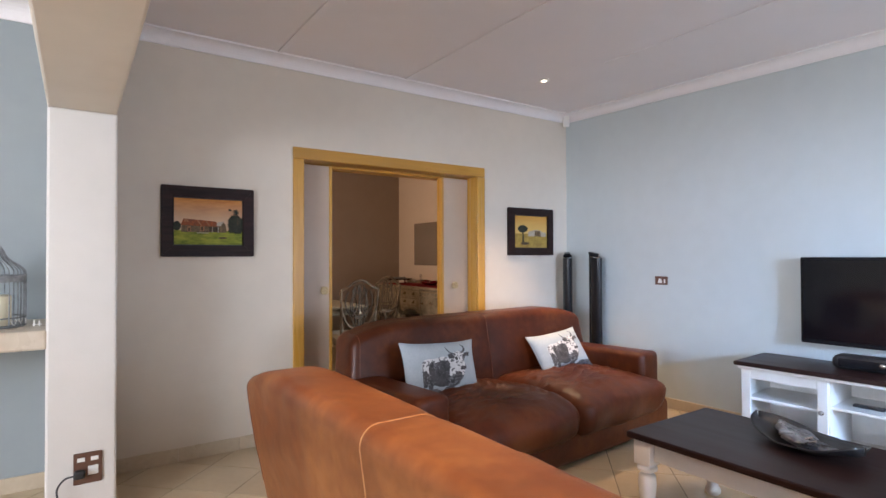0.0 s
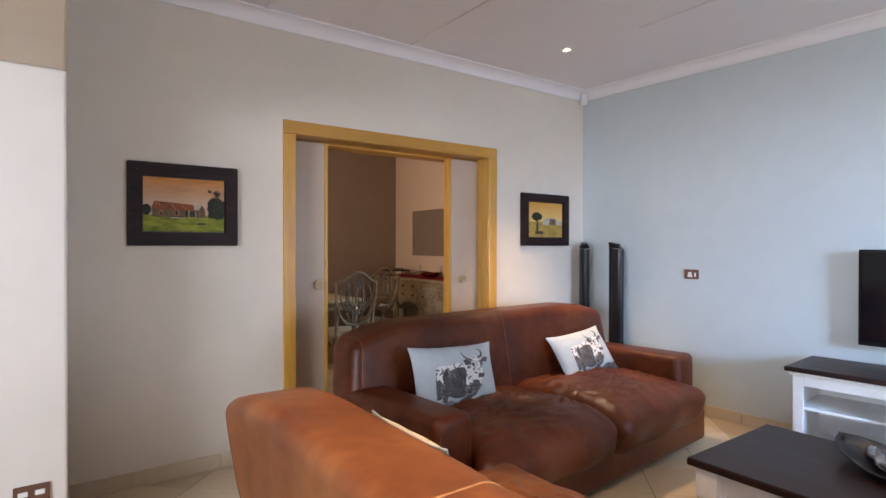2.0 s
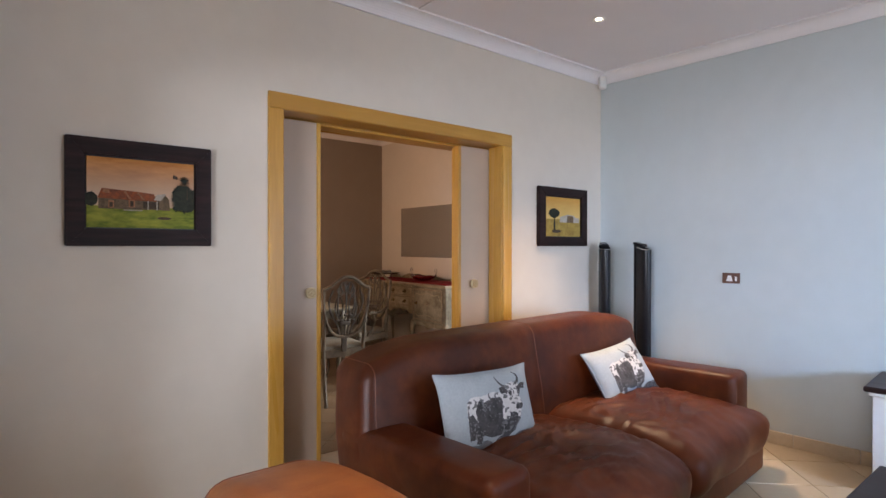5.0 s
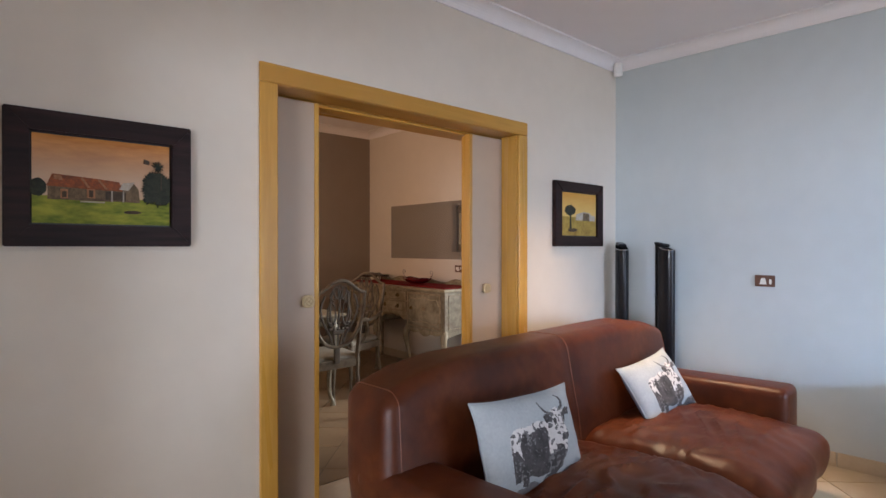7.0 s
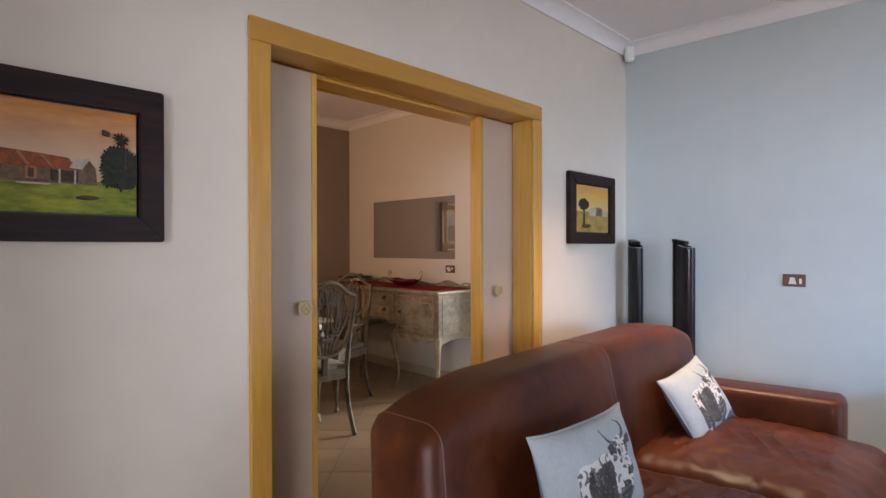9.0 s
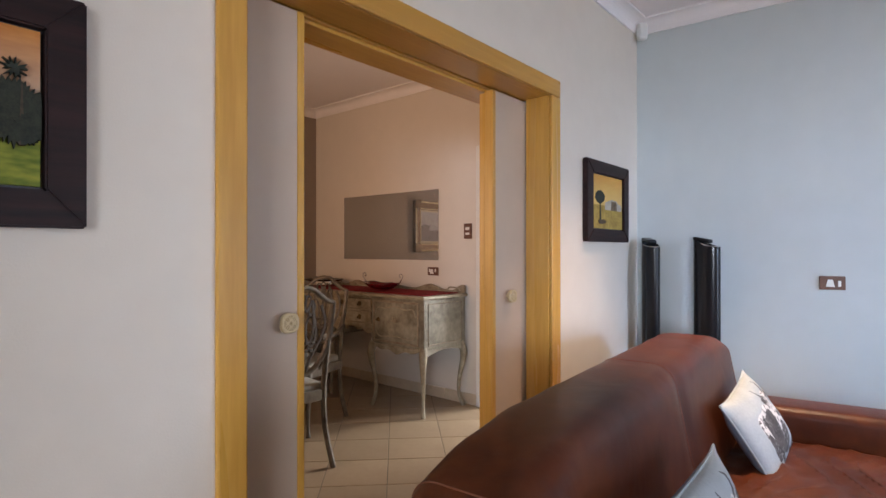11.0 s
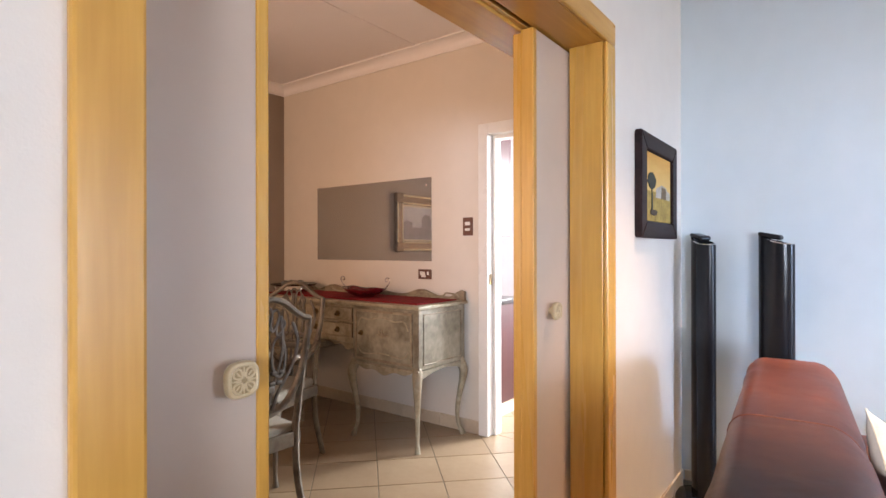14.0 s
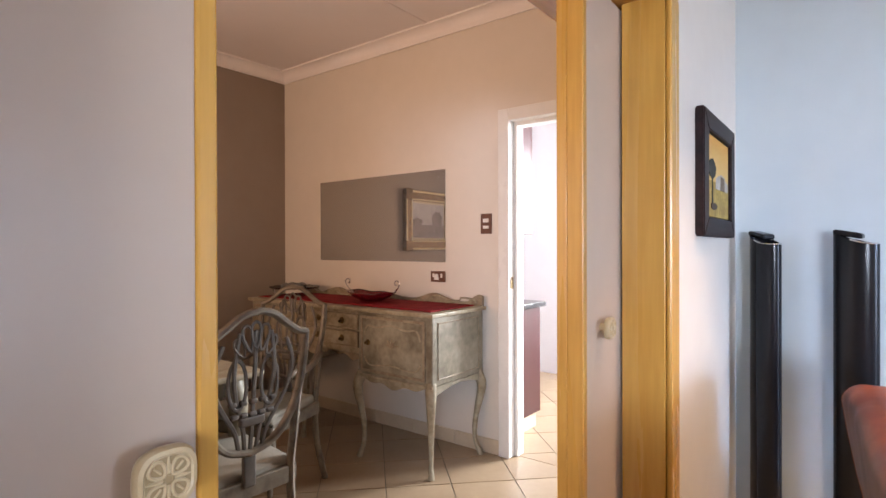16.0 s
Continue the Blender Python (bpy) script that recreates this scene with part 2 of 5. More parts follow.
M_LAMP = glow("lit_halogen_face", (1.0, 0.86, 0.66), 9.0)
M_PAVE = surf("pale_outdoor_paving", (0.40, 0.39, 0.36), (0.30, 0.29, 0.27), scale=3, rough=0.85, fine=30)
M_PAPER = surf("dark_grey_paper", (0.10, 0.10, 0.105), (0.2, 0.2, 0.2), scale=15, rough=0.7)


# ---- geometry helpers ----
def link_bm(name, bm, material, smooth=False):
    me = bpy.data.meshes.new(name)
    bmesh.ops.recalc_face_normals(bm, faces=bm.faces[:])
    if smooth:
        for f in bm.faces:
            f.smooth = True
    bm.to_mesh(me)
    bm.free()
    for mm in (material if isinstance(material, (list, tuple)) else [material]):
        me.materials.append(mm)
    if smooth:
        me.set_sharp_from_angle(angle=radians(40))
    return new(name, me)


def part(name, bm, material, parent, label="", smooth=False):
    ob = link_bm(name, bm, material, smooth)
    ob.parent = parent
    if label:
        ob["label"] = label
    return ob


def thing(name, m, label, category, group="", kind=""):
    ob = new(name)
    ob.empty_display_size = 0.1
    ob.matrix_basis = m
    return tagged(ob, label, category, group, kind)


def solid(name, bm, material, label="", category="", kind="structure", smooth=False):
    return tagged(link_bm(name, bm, material, smooth), label, category, "", kind)


def B():
    return bmesh.new()


def box(bm, x0, x1, y0, y1, z0, z1, bevel=0.0, seg=2):
    made = bmesh.ops.create_cube(bm, size=1.0, matrix=Matrix.Translation(((x0 + x1) / 2, (y0 + y1) / 2, (z0 + z1) / 2)) @ Matrix.Diagonal((x1 - x0, y1 - y0, z1 - z0, 1)))
    if bevel:
        edges = list({e for v in made["verts"] for e in v.link_edges})
        bmesh.ops.bevel(bm, geom=edges, offset=bevel, segments=seg, affect="EDGES", profile=0.5)
    return bm


def lathe(bm, profile, seg=20, at=(0, 0, 0), turn=None):
    turn = turn or Matrix.Identity(4)
    rings = []
    for r, z in profile:
        ring = [bm.verts.new(turn @ Vector((r * math.cos(2 * math.pi * i / seg), r * math.sin(2 * math.pi * i / seg), z)) + Vector(at)) for i in range(seg)]
        rings.append(ring)
    for a, b in zip(rings, rings[1:]):
        for i in range(seg):
            bm.faces.new((a[i], a[(i + 1) % seg], b[(i + 1) % seg], b[i]))
    bm.faces.new(rings[0][::-1]), bm.faces.new(rings[-1])
    return bm


def tube(bm, pts, r, seg=8, closed=False, flat=1.0):
    """A round bar along pts; r may be a list; flat squashes it across its second axis."""
    pts = [Vector(p) for p in pts]
    n = len(pts)
    rs = r if isinstance(r, (list, tuple)) else [r] * n
    rings, up = [], None
    for i, p in enumerate(pts):
        a = pts[i - 1] if (i or closed) else p
        b = pts[(i + 1) % n] if (i < n - 1 or closed) else p
        d = (b - a).normalized()
        if up is None:
            up = Vector((0, 0, 1)) if abs(d.z) < 0.9 else Vector((0, 1, 0))
        s = d.cross(up).normalized()
        up = s.cross(d).normalized()
        rings.append([bm.verts.new(p + rs[i] * (s * math.cos(2 * math.pi * k / seg) + up * flat * math.sin(2 * math.pi * k / seg))) for k in range(seg)])
    for i in range(n if closed else n - 1):
        a, b = rings[i], rings[(i + 1) % n]
        for k in range(seg):
            bm.faces.new((a[k], a[(k + 1) % seg], b[(k + 1) % seg], b[k]))
    if not closed:
        bm.faces.new(rings[0][::-1]), bm.faces.new(rings[-1])
    return bm


def smoothed(pts, steps=6):
    """A Catmull-Rom curve through pts."""
    pts = [Vector(p) for p in pts]
    out = []
    for i in range(len(pts) - 1):
        p0, p1, p2, p3 = pts[max(i - 1, 0)], pts[i], pts[i + 1], pts[min(i + 2, len(pts) - 1)]
        for k in range(steps):
            t = k / steps
            out.append(0.5 * ((2 * p1) + (p2 - p0) * t + (2 * p0 - 5 * p1 + 4 * p2 - p3) * t * t + (3 * p1 - p0 - 3 * p2 + p3) * t ** 3))
    return out + [pts[-1]]


def softbox(bm, c, s, r, n=(10, 10, 6), shape=None):
    """A padded block: centre c, size s, corner radius r; shape(p) moves each point."""
    h = [v / 2 for v in s]
    seen = {}

    def vert(p):
        key = tuple(round(v, 5) for v in p)
        if key not in seen:
            q = Vector(p)
            inner = Vector([max(-h[i] + r, min(h[i] - r, q[i])) for i in range(3)])
            d = q - inner
            if d.length > 1e-7:
                q = inner + d.normalized() * r
            q = shape(q) if shape else q
            seen[key] = bm.verts.new(q + Vector(c))
        return seen[key]

    def line(i):
        k = n[i]
        body = [-h[i] + r + (2 * h[i] - 2 * r) * j / k for j in range(k + 1)]
        rim = [r * (1 - math.tan(radians(45 * (1 - j / 3)))) for j in range(3)]
        return [-h[i] + v for v in rim] + body + [h[i] - v for v in rim[::-1]]

    ls = [line(i) for i in range(3)]
    for ax in range(3):
        u, v = [i for i in range(3) if i != ax]
        for sign in (-1, 1):
            for a in range(len(ls[u]) - 1):
                for b in range(len(ls[v]) - 1):
                    quad = []
                    for du, dv in ((0, 0), (1, 0), (1, 1), (0, 1)):
                        p = [0, 0, 0]
                        p[ax], p[u], p[v] = sign * h[ax], ls[u][a + du], ls[v][b + dv]
                        quad.append(vert(p))
                    if len(set(quad)) == 4:
                        try:
                            bm.faces.new(quad)
                        except ValueError:
                            pass
    return bm


def slab(bm, poly, a0, a1, place):
    """A prism: 2D outline poly, between a0 and a1 along the third axis; place(u, v, a) gives the point."""
    lo = [bm.verts.new(place(u, v, a0)) for u, v in poly]
    hi = [bm.verts.new(place(u, v, a1)) for u, v in poly]
    bm.faces.new(lo[::-1]), bm.faces.new(hi)
    for i in range(len(poly)):
        j = (i + 1) % len(poly)
        bm.faces.new((lo[i], lo[j], hi[j], hi[i]))
    return bm


def wall_mesh(axis, pos, thick, u0, u1, z0, z1, holes=()):
    """A wall whose face lies at pos and whose body reaches thick beyond it, with rectangular openings."""
    us = sorted({u0, u1, *[h for q in holes for h in q[:2]]})
    zs = sorted({z0, z1, *[h for q in holes for h in q[2:]]})
    bm = B()
    keep = {}
    for i in range(len(us) - 1):
        for j in range(len(zs) - 1):
            cu, cz = (us[i] + us[i + 1]) / 2, (zs[j] + zs[j + 1]) / 2
            keep[i, j] = not any(a < cu < b and c < cz < d for a, b, c, d in holes)
    vs = {}

    def v(i, j, k):
        if (i, j, k) not in vs:
            a = pos + thick * k
            vs[i, j, k] = bm.verts.new((us[i], a, zs[j]) if axis == "y" else (a, us[i], zs[j]))
        return vs[i, j, k]

    for (i, j), on in keep.items():
        if not on:
            continue
        for k in (0, 1):
            bm.faces.new((v(i, j, k), v(i + 1, j, k), v(i + 1, j + 1, k), v(i, j + 1, k)))
        for di, dj, e in ((-1, 0, ((0, 0), (0, 1))), (1, 0, ((1, 0), (1, 1))), (0, -1, ((0, 0), (1, 0))), (0, 1, ((0, 1), (1, 1)))):
            if not keep.get((i + di, j + dj), False):
                (a, b), (c, d) = e
                bm.faces.new((v(i + a, j + b, 0), v(i + c, j + d, 0), v(i + c, j + d, 1), v(i + a, j + b, 1)))
    return bm


def cornice(name, pts, z, material, size=0.085):
    """A coved cornice along pts (inside of the room on the left of the way)."""
    bm = B()
    prof = [(0.0, -size), (0.012, -size), (0.012, -size + 0.012)]
    prof += [(0.012 + (size - 0.024) * (1 - math.cos(a)), -size + 0.012 + (size - 0.024) * math.sin(a)) for a in [radians(15 * k) for k in range(1, 7)]]
    prof += [(size, -0.012), (size, 0.0), (0.0, 0.0)]
    n = len(pts)
    rings = []
    for i, p in enumerate(pts):
        p = Vector(p)
        d1 = (p - Vector(pts[i - 1])).normalized() if i else None
        d2 = (Vector(pts[i + 1]) - p).normalized() if i < n - 1 else None
        n1 = Vector((-d1.y, d1.x)) if d1 else None
        n2 = Vector((-d2.y, d2.x)) if d2 else None
        if n1 and n2:
            m = (n1 + n2) / (1 + n1.dot(n2))
        else:
            m = n1 or n2
        rings.append([bm.verts.new((p.x + m.x * o, p.y + m.y * o, z + h)) for o, h in prof])
    for a, b in zip(rings, rings[1:]):
        for k in range(len(prof)):
            bm.faces.new((a[k], a[(k + 1) % len(prof)], b[(k + 1) % len(prof)], b[k]))
    bm.faces.new(rings[0]), bm.faces.new(rings[-1][::-1])
    return solid(name, bm, material, "white coved plaster cornice under the ceiling", "cornice")


# ---- structure ----
FL, CEIL = -0.035, 2.77          # living room floor and ceiling; the dining floor lies at 0
WY = 3.895                       # face of the wall with the sliding doors
SKEW = pose(4.235, WY, 0, 0, 0, 3.7)   # frame of the pale blue wall: y along it, x into it

# openings in the sliding-door wall: the doorway
bm = wall_mesh("y", WY, 0.12, 0.18, 4.42, FL - 0.1, CEIL, [(1.385, 3.085, FL - 0.1, 2.055)])
solid("wall_north", bm, M_GREIGE, "greige painted plaster wall round the sliding doors", "wall")
bm = wall_mesh("y", 4.135, 0.09, 0.2, 4.155, -0.1, 2.74, [(1.385, 3.085, -0.1, 2.055)])
solid("wall_north_dining_leaf", bm, M_DINE, "cream painted back leaf of the pocket-door wall", "wall")
bm = wall_mesh("x", 0.0, 0.14, -7.4, 0.0, FL - 0.1, CEIL)
w = solid("wall_east", bm, M_BLUE, "pale blue-grey painted plaster wall behind the television", "wall")
w.matrix_basis = SKEW
# pier and beam between the two living spaces
bm = B()
box(bm, -0.12, 0.18, 3.27, 4.015, FL - 0.1, 2.05, 0.012)
solid("pier", bm, M_WHITEWALL, "white plastered pier carrying the ceiling beam", "pier")
bm = B()
box(bm, -0.12, 0.18, -3.4, 4.015, 2.05, CEIL + 0.02, 0.012)
solid("ceiling_beam", bm, M_GREIGE, "plastered ceiling beam running off the pier", "beam")
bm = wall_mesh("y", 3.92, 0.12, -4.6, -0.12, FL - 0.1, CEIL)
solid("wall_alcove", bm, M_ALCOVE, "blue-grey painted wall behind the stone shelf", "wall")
WEST_HOLE = (-1.55, 0.95, 0.85, 2.35)
SOUTH_HOLE = (1.65, 4.15, 0.05, 2.15)
bm = wall_mesh("x", -4.3, -0.2, -3.4, 3.92, FL - 0.1, CEIL, [WEST_HOLE])
solid("wall_west", bm, M_WHITEWALL, "off-white plaster wall with a wide window", "wall")
bm = wall_mesh("y", -3.0, -0.2, -4.5, 4.9, FL - 0.1, CEIL, [SOUTH_HOLE])
solid("wall_south", bm, M_GREIGE, "greige plaster wall with a wide window", "wall")
# dining room
bm = wall_mesh("x", 4.16, 0.12, 4.225, 7.5, -0.1, 2.74, [(4.29, 5.09, -0.1, 2.03)])
solid("wall_dining_east", bm, M_DINE, "cream painted wall behind the sideboard", "wall")
bm = wall_mesh("y", 7.29, 0.12, 0.1, 4.16, -0.1, 2.74)
solid("wall_dining_north", bm, M_TAUPE, "taupe painted wall of the dining room", "wall")
# Unseen opening, added only to seat the dining fill lamp
DIN_HOLE = (5.05, 6.35, 0.85, 2.05)
bm = wall_mesh("x", 0.5, -0.2, 4.225, 7.29, -0.1, 2.74, [DIN_HOLE])
solid("wall_dining_west", bm, M_DINE, "cream painted dining room wall with an added window opening", "wall")
# kitchen
K_HOLE = (3.6, 5.1, 0.95, 2.15)
bm = wall_mesh("x", 6.3, 0.2, 3.0, 7.0, -0.1, 2.7, [K_HOLE])
solid("wall_kitchen_east", bm, M_LILAC, "white kitchen wall with a bright window", "wall")
bm = wall_mesh("y", 7.0, 0.1, 4.28, 6.5, -0.1, 2.7)
solid("wall_kitchen_north", bm, M_LILAC, "white painted kitchen wall", "wall")
bm = wall_mesh("y", 3.1, -0.1, 4.6, 6.3, -0.1, 2.7)
solid("wall_kitchen_south", bm, M_LILAC, "white painted kitchen wall", "wall")
for nm, rect, z, mm, lab in (
        ("ceiling_living", (-4.5, 4.9, -3.2, 4.0), CEIL, M_CEIL, "white painted ceiling with narrow joint strips"),
        ("ceiling_dining", (0.3, 4.28, 4.13, 7.4), 2.74, M_CEIL, "white painted dining room ceiling"),
        ("ceiling_kitchen", (4.28, 6.5, 3.0, 7.1), 2.7, M_CEIL, "white painted kitchen ceiling")):
    bm = B()
    box(bm, rect[0], rect[1], rect[2], rect[3], z, z + 0.08)
    if nm == "ceiling_living":
        for xs, ya, yb in ((2.25, -3.0, 3.82), (3.335, -3.0, 2.66), (1.2, -3.0, 3.82)):
            box(bm, xs - 0.018, xs + 0.018, ya, yb, z - 0.007, z + 0.01, 0.003, 1)
    elif nm == "ceiling_dining":
        for xs in (1.9, 2.95):
            box(bm, xs - 0.02, xs + 0.02, 4.2, 7.28, z - 0.008, z + 0.01, 0.002, 1)
        box(bm, 0.6, 4.14, 5.66, 5.70, z - 0.006, z + 0.01, 0.002, 1)
    solid(nm, bm, mm, lab, "ceiling")
E1 = SKEW @ Vector((0, 0, 0))
E2 = SKEW @ Vector((0, -6.9, 0))
cornice("cornice_living", [(E2.x, E2.y), (E1.x, E1.y), (0.18, WY)], CEIL, M_CORN)
cornice("cornice_alcove", [(-0.12, 3.92), (-4.3, 3.92)], CEIL, M_CORN, 0.11)
cornice("cornice_dining", [(4.16, 4.23), (4.16, 7.29), (0.5, 7.29)], 2.74, M_CORN)

# ground outside, out to the horizon
bm = B()
bmesh.ops.create_grid(bm, x_segments=1, y_segments=1, size=2500, matrix=Matrix.Translation((0, 0, -0.16)))
solid("ground", bm, M_PAVE, "pale paved ground outside the house", "ground")


def window(name, axis, pos, hole, label):
    """A white framed window with mullions and panes in an opening."""
    w = thing(name, Matrix.Identity(4), label, "window", kind="structure")
    a, b, c, d = hole

    def bar(u0, u1, z0, z1):
        bm = B()
        if axis == "x":
            box(bm, pos - 0.03, pos + 0.03, u0, u1, z0, z1, 0.004, 1)
        else:
            box(bm, u0, u1, pos - 0.03, pos + 0.03, z0, z1, 0.004, 1)
        part("window_frame", bm, M_ENAMEL, w)
    bar(a, b, d - 0.06, d), bar(a, b, c, c + 0.06)
    n = max(2, round((b - a) / 0.9))
    for i in range(n + 1):
        u = a + 0.03 + (b - a - 0.06) * i / n
        bar(u - 0.03, u + 0.03, c + 0.06, d - 0.06)
    for i in range(n):
        u0 = a + 0.06 + (b - a - 0.06) * i / n
        u1 = a + (b - a - 0.06) * (i + 1) / n
        bm = B()
        if axis == "x":
            box(bm, pos - 0.003, pos + 0.003, u0 - 0.004, u1 + 0.004, c + 0.055, d - 0.055)
        else:
            box(bm, u0 - 0.004, u1 + 0.004, pos - 0.003, pos + 0.003, c + 0.055, d - 0.055)
        g = part("pane", bm, M_GLASS, w)
        g.visible_shadow = False


window("window_1", "x", -4.4, WEST_HOLE, "wide white-framed window to the garden")
window("window_2", "y", -3.12, SOUTH_HOLE, "white-framed window in the living room")
window("window_3", "x", 6.4, K_HOLE, "bright white-framed kitchen window")
window("window_4", "x", 0.4, DIN_HOLE, "unseen white-framed dining room window, added to hold the warm fill lamp")

# ---- doorway lining, architrave and sliding doors ----
lining = thing("door_lining", Matrix.Identity(4), "varnished yellow wood lining and architrave of the doorway", "door frame", kind="structure")


def plank(name, x0, x1, y0, y1, z0, z1, mm, parent, bev=0.004, label=""):
    return part(name, box(B(), x0, x1, y0, y1, z0, z1, bev), mm, parent, label)


TOP = 2.03
plank("architrave", 1.321, 1.405, WY - 0.018, WY, FL, TOP, M_PINE, lining, 0.006)
plank("architrave", 3.042, 3.129, WY - 0.018, WY, FL, TOP, M_PINE, lining, 0.006)
plank("architrave", 1.321, 3.129, WY - 0.018, WY, TOP + 0.0005, TOP + 0.087, M_PINE_X, lining, 0.006)
plank("jamb", 1.385, 1.405, WY, 4.015, FL, TOP, M_PINE, lining, 0.002)
plank("jamb", 3.036, 3.085, WY + 0.001, 4.026, FL, TOP, M_PINE, lining, 0.002)
plank("head_board", 1.385, 3.085, WY, 4.046, TOP, TOP + 0.022, M_PINE_X, lining, 0.002)
plank("jamb", 1.385, 1.405, 4.135, 4.235, 0.0, TOP, M_PINE, lining, 0.002)
plank("jamb", 3.043, 3.085, 4.135, 4.235, 0.0, TOP, M_PINE, lining, 0.002)
plank("head_board", 1.385, 3.085, 4.084, 4.235, 2.018, TOP + 0.022, M_PINE_X, lining, 0.004)
plank("head_board", 1.385, 3.085, 4.064, 4.0835, TOP, TOP + 0.022, M_PINE_X, lining, 0.002)
plank("track", 1.39, 3.08, 4.0465, 4.0635, TOP + 0.03, TOP + 0.05, M_MATBLACK, lining, 0.0, "dark sliding track in the head")
# small lip where the two tiled floors meet
plank("threshold", 1.385, 3.085, WY + 0.004, 4.235, -0.1, -0.003, M_SKIRT, lining, 0.004, "tiled threshold strip")


def knob(parent, x, y, z):
    """A rounded square pull with a pressed flower, on a short neck."""
    k = part("door_knob", lathe(B(), [(0.012, 0), (0.012, -0.022)], 14, (x, y, z), pose(0, 0, 0, -90, 0, 0)), M_IVORY, parent, "embossed ivory door pull", True)
    pl = []
    for i in range(32):
        a = 2 * math.pi * i / 32
        c, s = math.cos(a), math.sin(a)
        rr = 0.032 / (abs(c) ** 3 + abs(s) ** 3) ** (1 / 3)
        pl.append((c * rr, s * rr))
    bm = B()
    rings = []
    for f, d in ((0.93, -0.020), (1.0, -0.025), (1.0, -0.031), (0.93, -0.036), (0.8, -0.0375), (0.74, -0.0355)):
        rings.append([bm.verts.new((x + u * f, y + d, z + v * f)) for u, v in pl])
    for a, b in zip(rings, rings[1:]):
        for i in range(32):
            bm.faces.new((a[i], a[(i + 1) % 32], b[(i + 1) % 32], b[i]))
    bm.faces.new(rings[0]), bm.faces.new(rings[-1][::-1])
    part("plate", bm, M_IVORY, k, smooth=True)
    part("recess", slab(B(), [(x + u * 0.72, z + v * 0.72) for u, v in pl], y - 0.034, y - 0.0358, lambda u, v, a: (u, a, v)), M_IVORYDARK, k)
    for q in range(4):
        bm = B()
        a0 = math.pi / 4 + q * math.pi / 2
        pts = [(0.0155 - 0.009 * math.cos(w), 0.0078 * math.sin(w) * (1 - 0.35 * math.cos(w))) for w in [i * math.pi / 8 for i in range(16)]]
        loop = [(x + u * math.cos(a0) - v * math.sin(a0), y - 0.0362, z + u * math.sin(a0) + v * math.cos(a0)) for u, v in pts]
        tube(bm, loop, 0.0019, 6, closed=True)
        part("petal", bm, M_IVORY, k, smooth=True)
        vein = [(x + u * math.cos(a0), y - 0.0362, z + u * math.sin(a0)) for u in (0.011, 0.016, 0.021)]
        part("vein", tube(B(), vein, 0.0013, 6), M_IVORY, k, smooth=True)
        b0 = q * math.pi / 2
        bud = [(x + u * math.cos(b0), y - 0.036, z + u * math.sin(b0)) for u in (0.006, 0.012, 0.019, 0.023)]
        part("stem", tube(B(), bud, [0.0016, 0.0024, 0.0014, 0.0008], 6), M_IVORY, k, smooth=True)
    part("petal_rim", tube(B(), [(x + 0.005 * math.cos(a), y - 0.0355, z + 0.005 * math.sin(a)) for a in [i * math.pi / 5 for i in range(10)]], 0.0014, 6, closed=True), M_IVORYDARK, k)


def sliding_door(name, x0, x1, edge_left, label):
    d = thing(name, Matrix.Identity(4), label, "sliding door", "pair of sliding doors", "structure")
    ea, eb = (x0, x0 + 0.026) if edge_left else (x1 - 0.026, x1)
    pa, pb = (eb, x1) if edge_left else (x0, ea)
    plank("door_leaf", pa, pb, 4.033, 4.077, 0.004, 2.02, M_DOOR, d, 0.002)
    plank("edge_strip", ea, eb, 4.03, 4.08, 0.004, 2.021, M_PINE, d, 0.004, "varnished yellow wood edge strip")
    plank("edge_strip", ea + 0.004, eb - 0.004, 4.0805, 4.112, 0.004, 2.012, M_PINE, d, 0.003, "varnished yellow wood edge strip")
    knob(d, (x0 + 0.13) if edge_left else (x1 - 0.074), 4.033, 1.035)


sliding_door("door_1", 0.85, 1.69, False, "cream painted sliding door leaf standing partly closed")
sliding_door("door_2", 2.745, 3.62, True, "cream painted sliding door leaf mostly pushed into its pocket")

# kitchen doorway
kd = thing("door_3", Matrix.Identity(4), "white enamelled steel door frame to the kitchen", "door frame", kind="structure")
for y0, y1, z0, z1 in ((5.085, 5.16, 0, 2.10), (4.235, 4.295, 0, 2.10), (4.295, 5.085, 2.025, 2.10)):
    part("door_jamb", box(B(), 4.135, 4.30, y0, y1, z0, z1, 0.006), M_ENAMEL, kd)
for y0, y1, z0, z1 in ((5.062, 5.085, 0, 2.025), (4.295, 4.318, 0, 2.025), (4.318, 5.062, 2.002, 2.025)):
    part("door_stop", box(B(), 4.20, 4.275, y0, y1, z0, z1, 0.004), M_ENAMEL, kd)
part("strike_plate", box(B(), 4.155, 4.185, 5.081, 5.0855, 1.02, 1.09), M_BRASS, kd, "small brass strike plate")


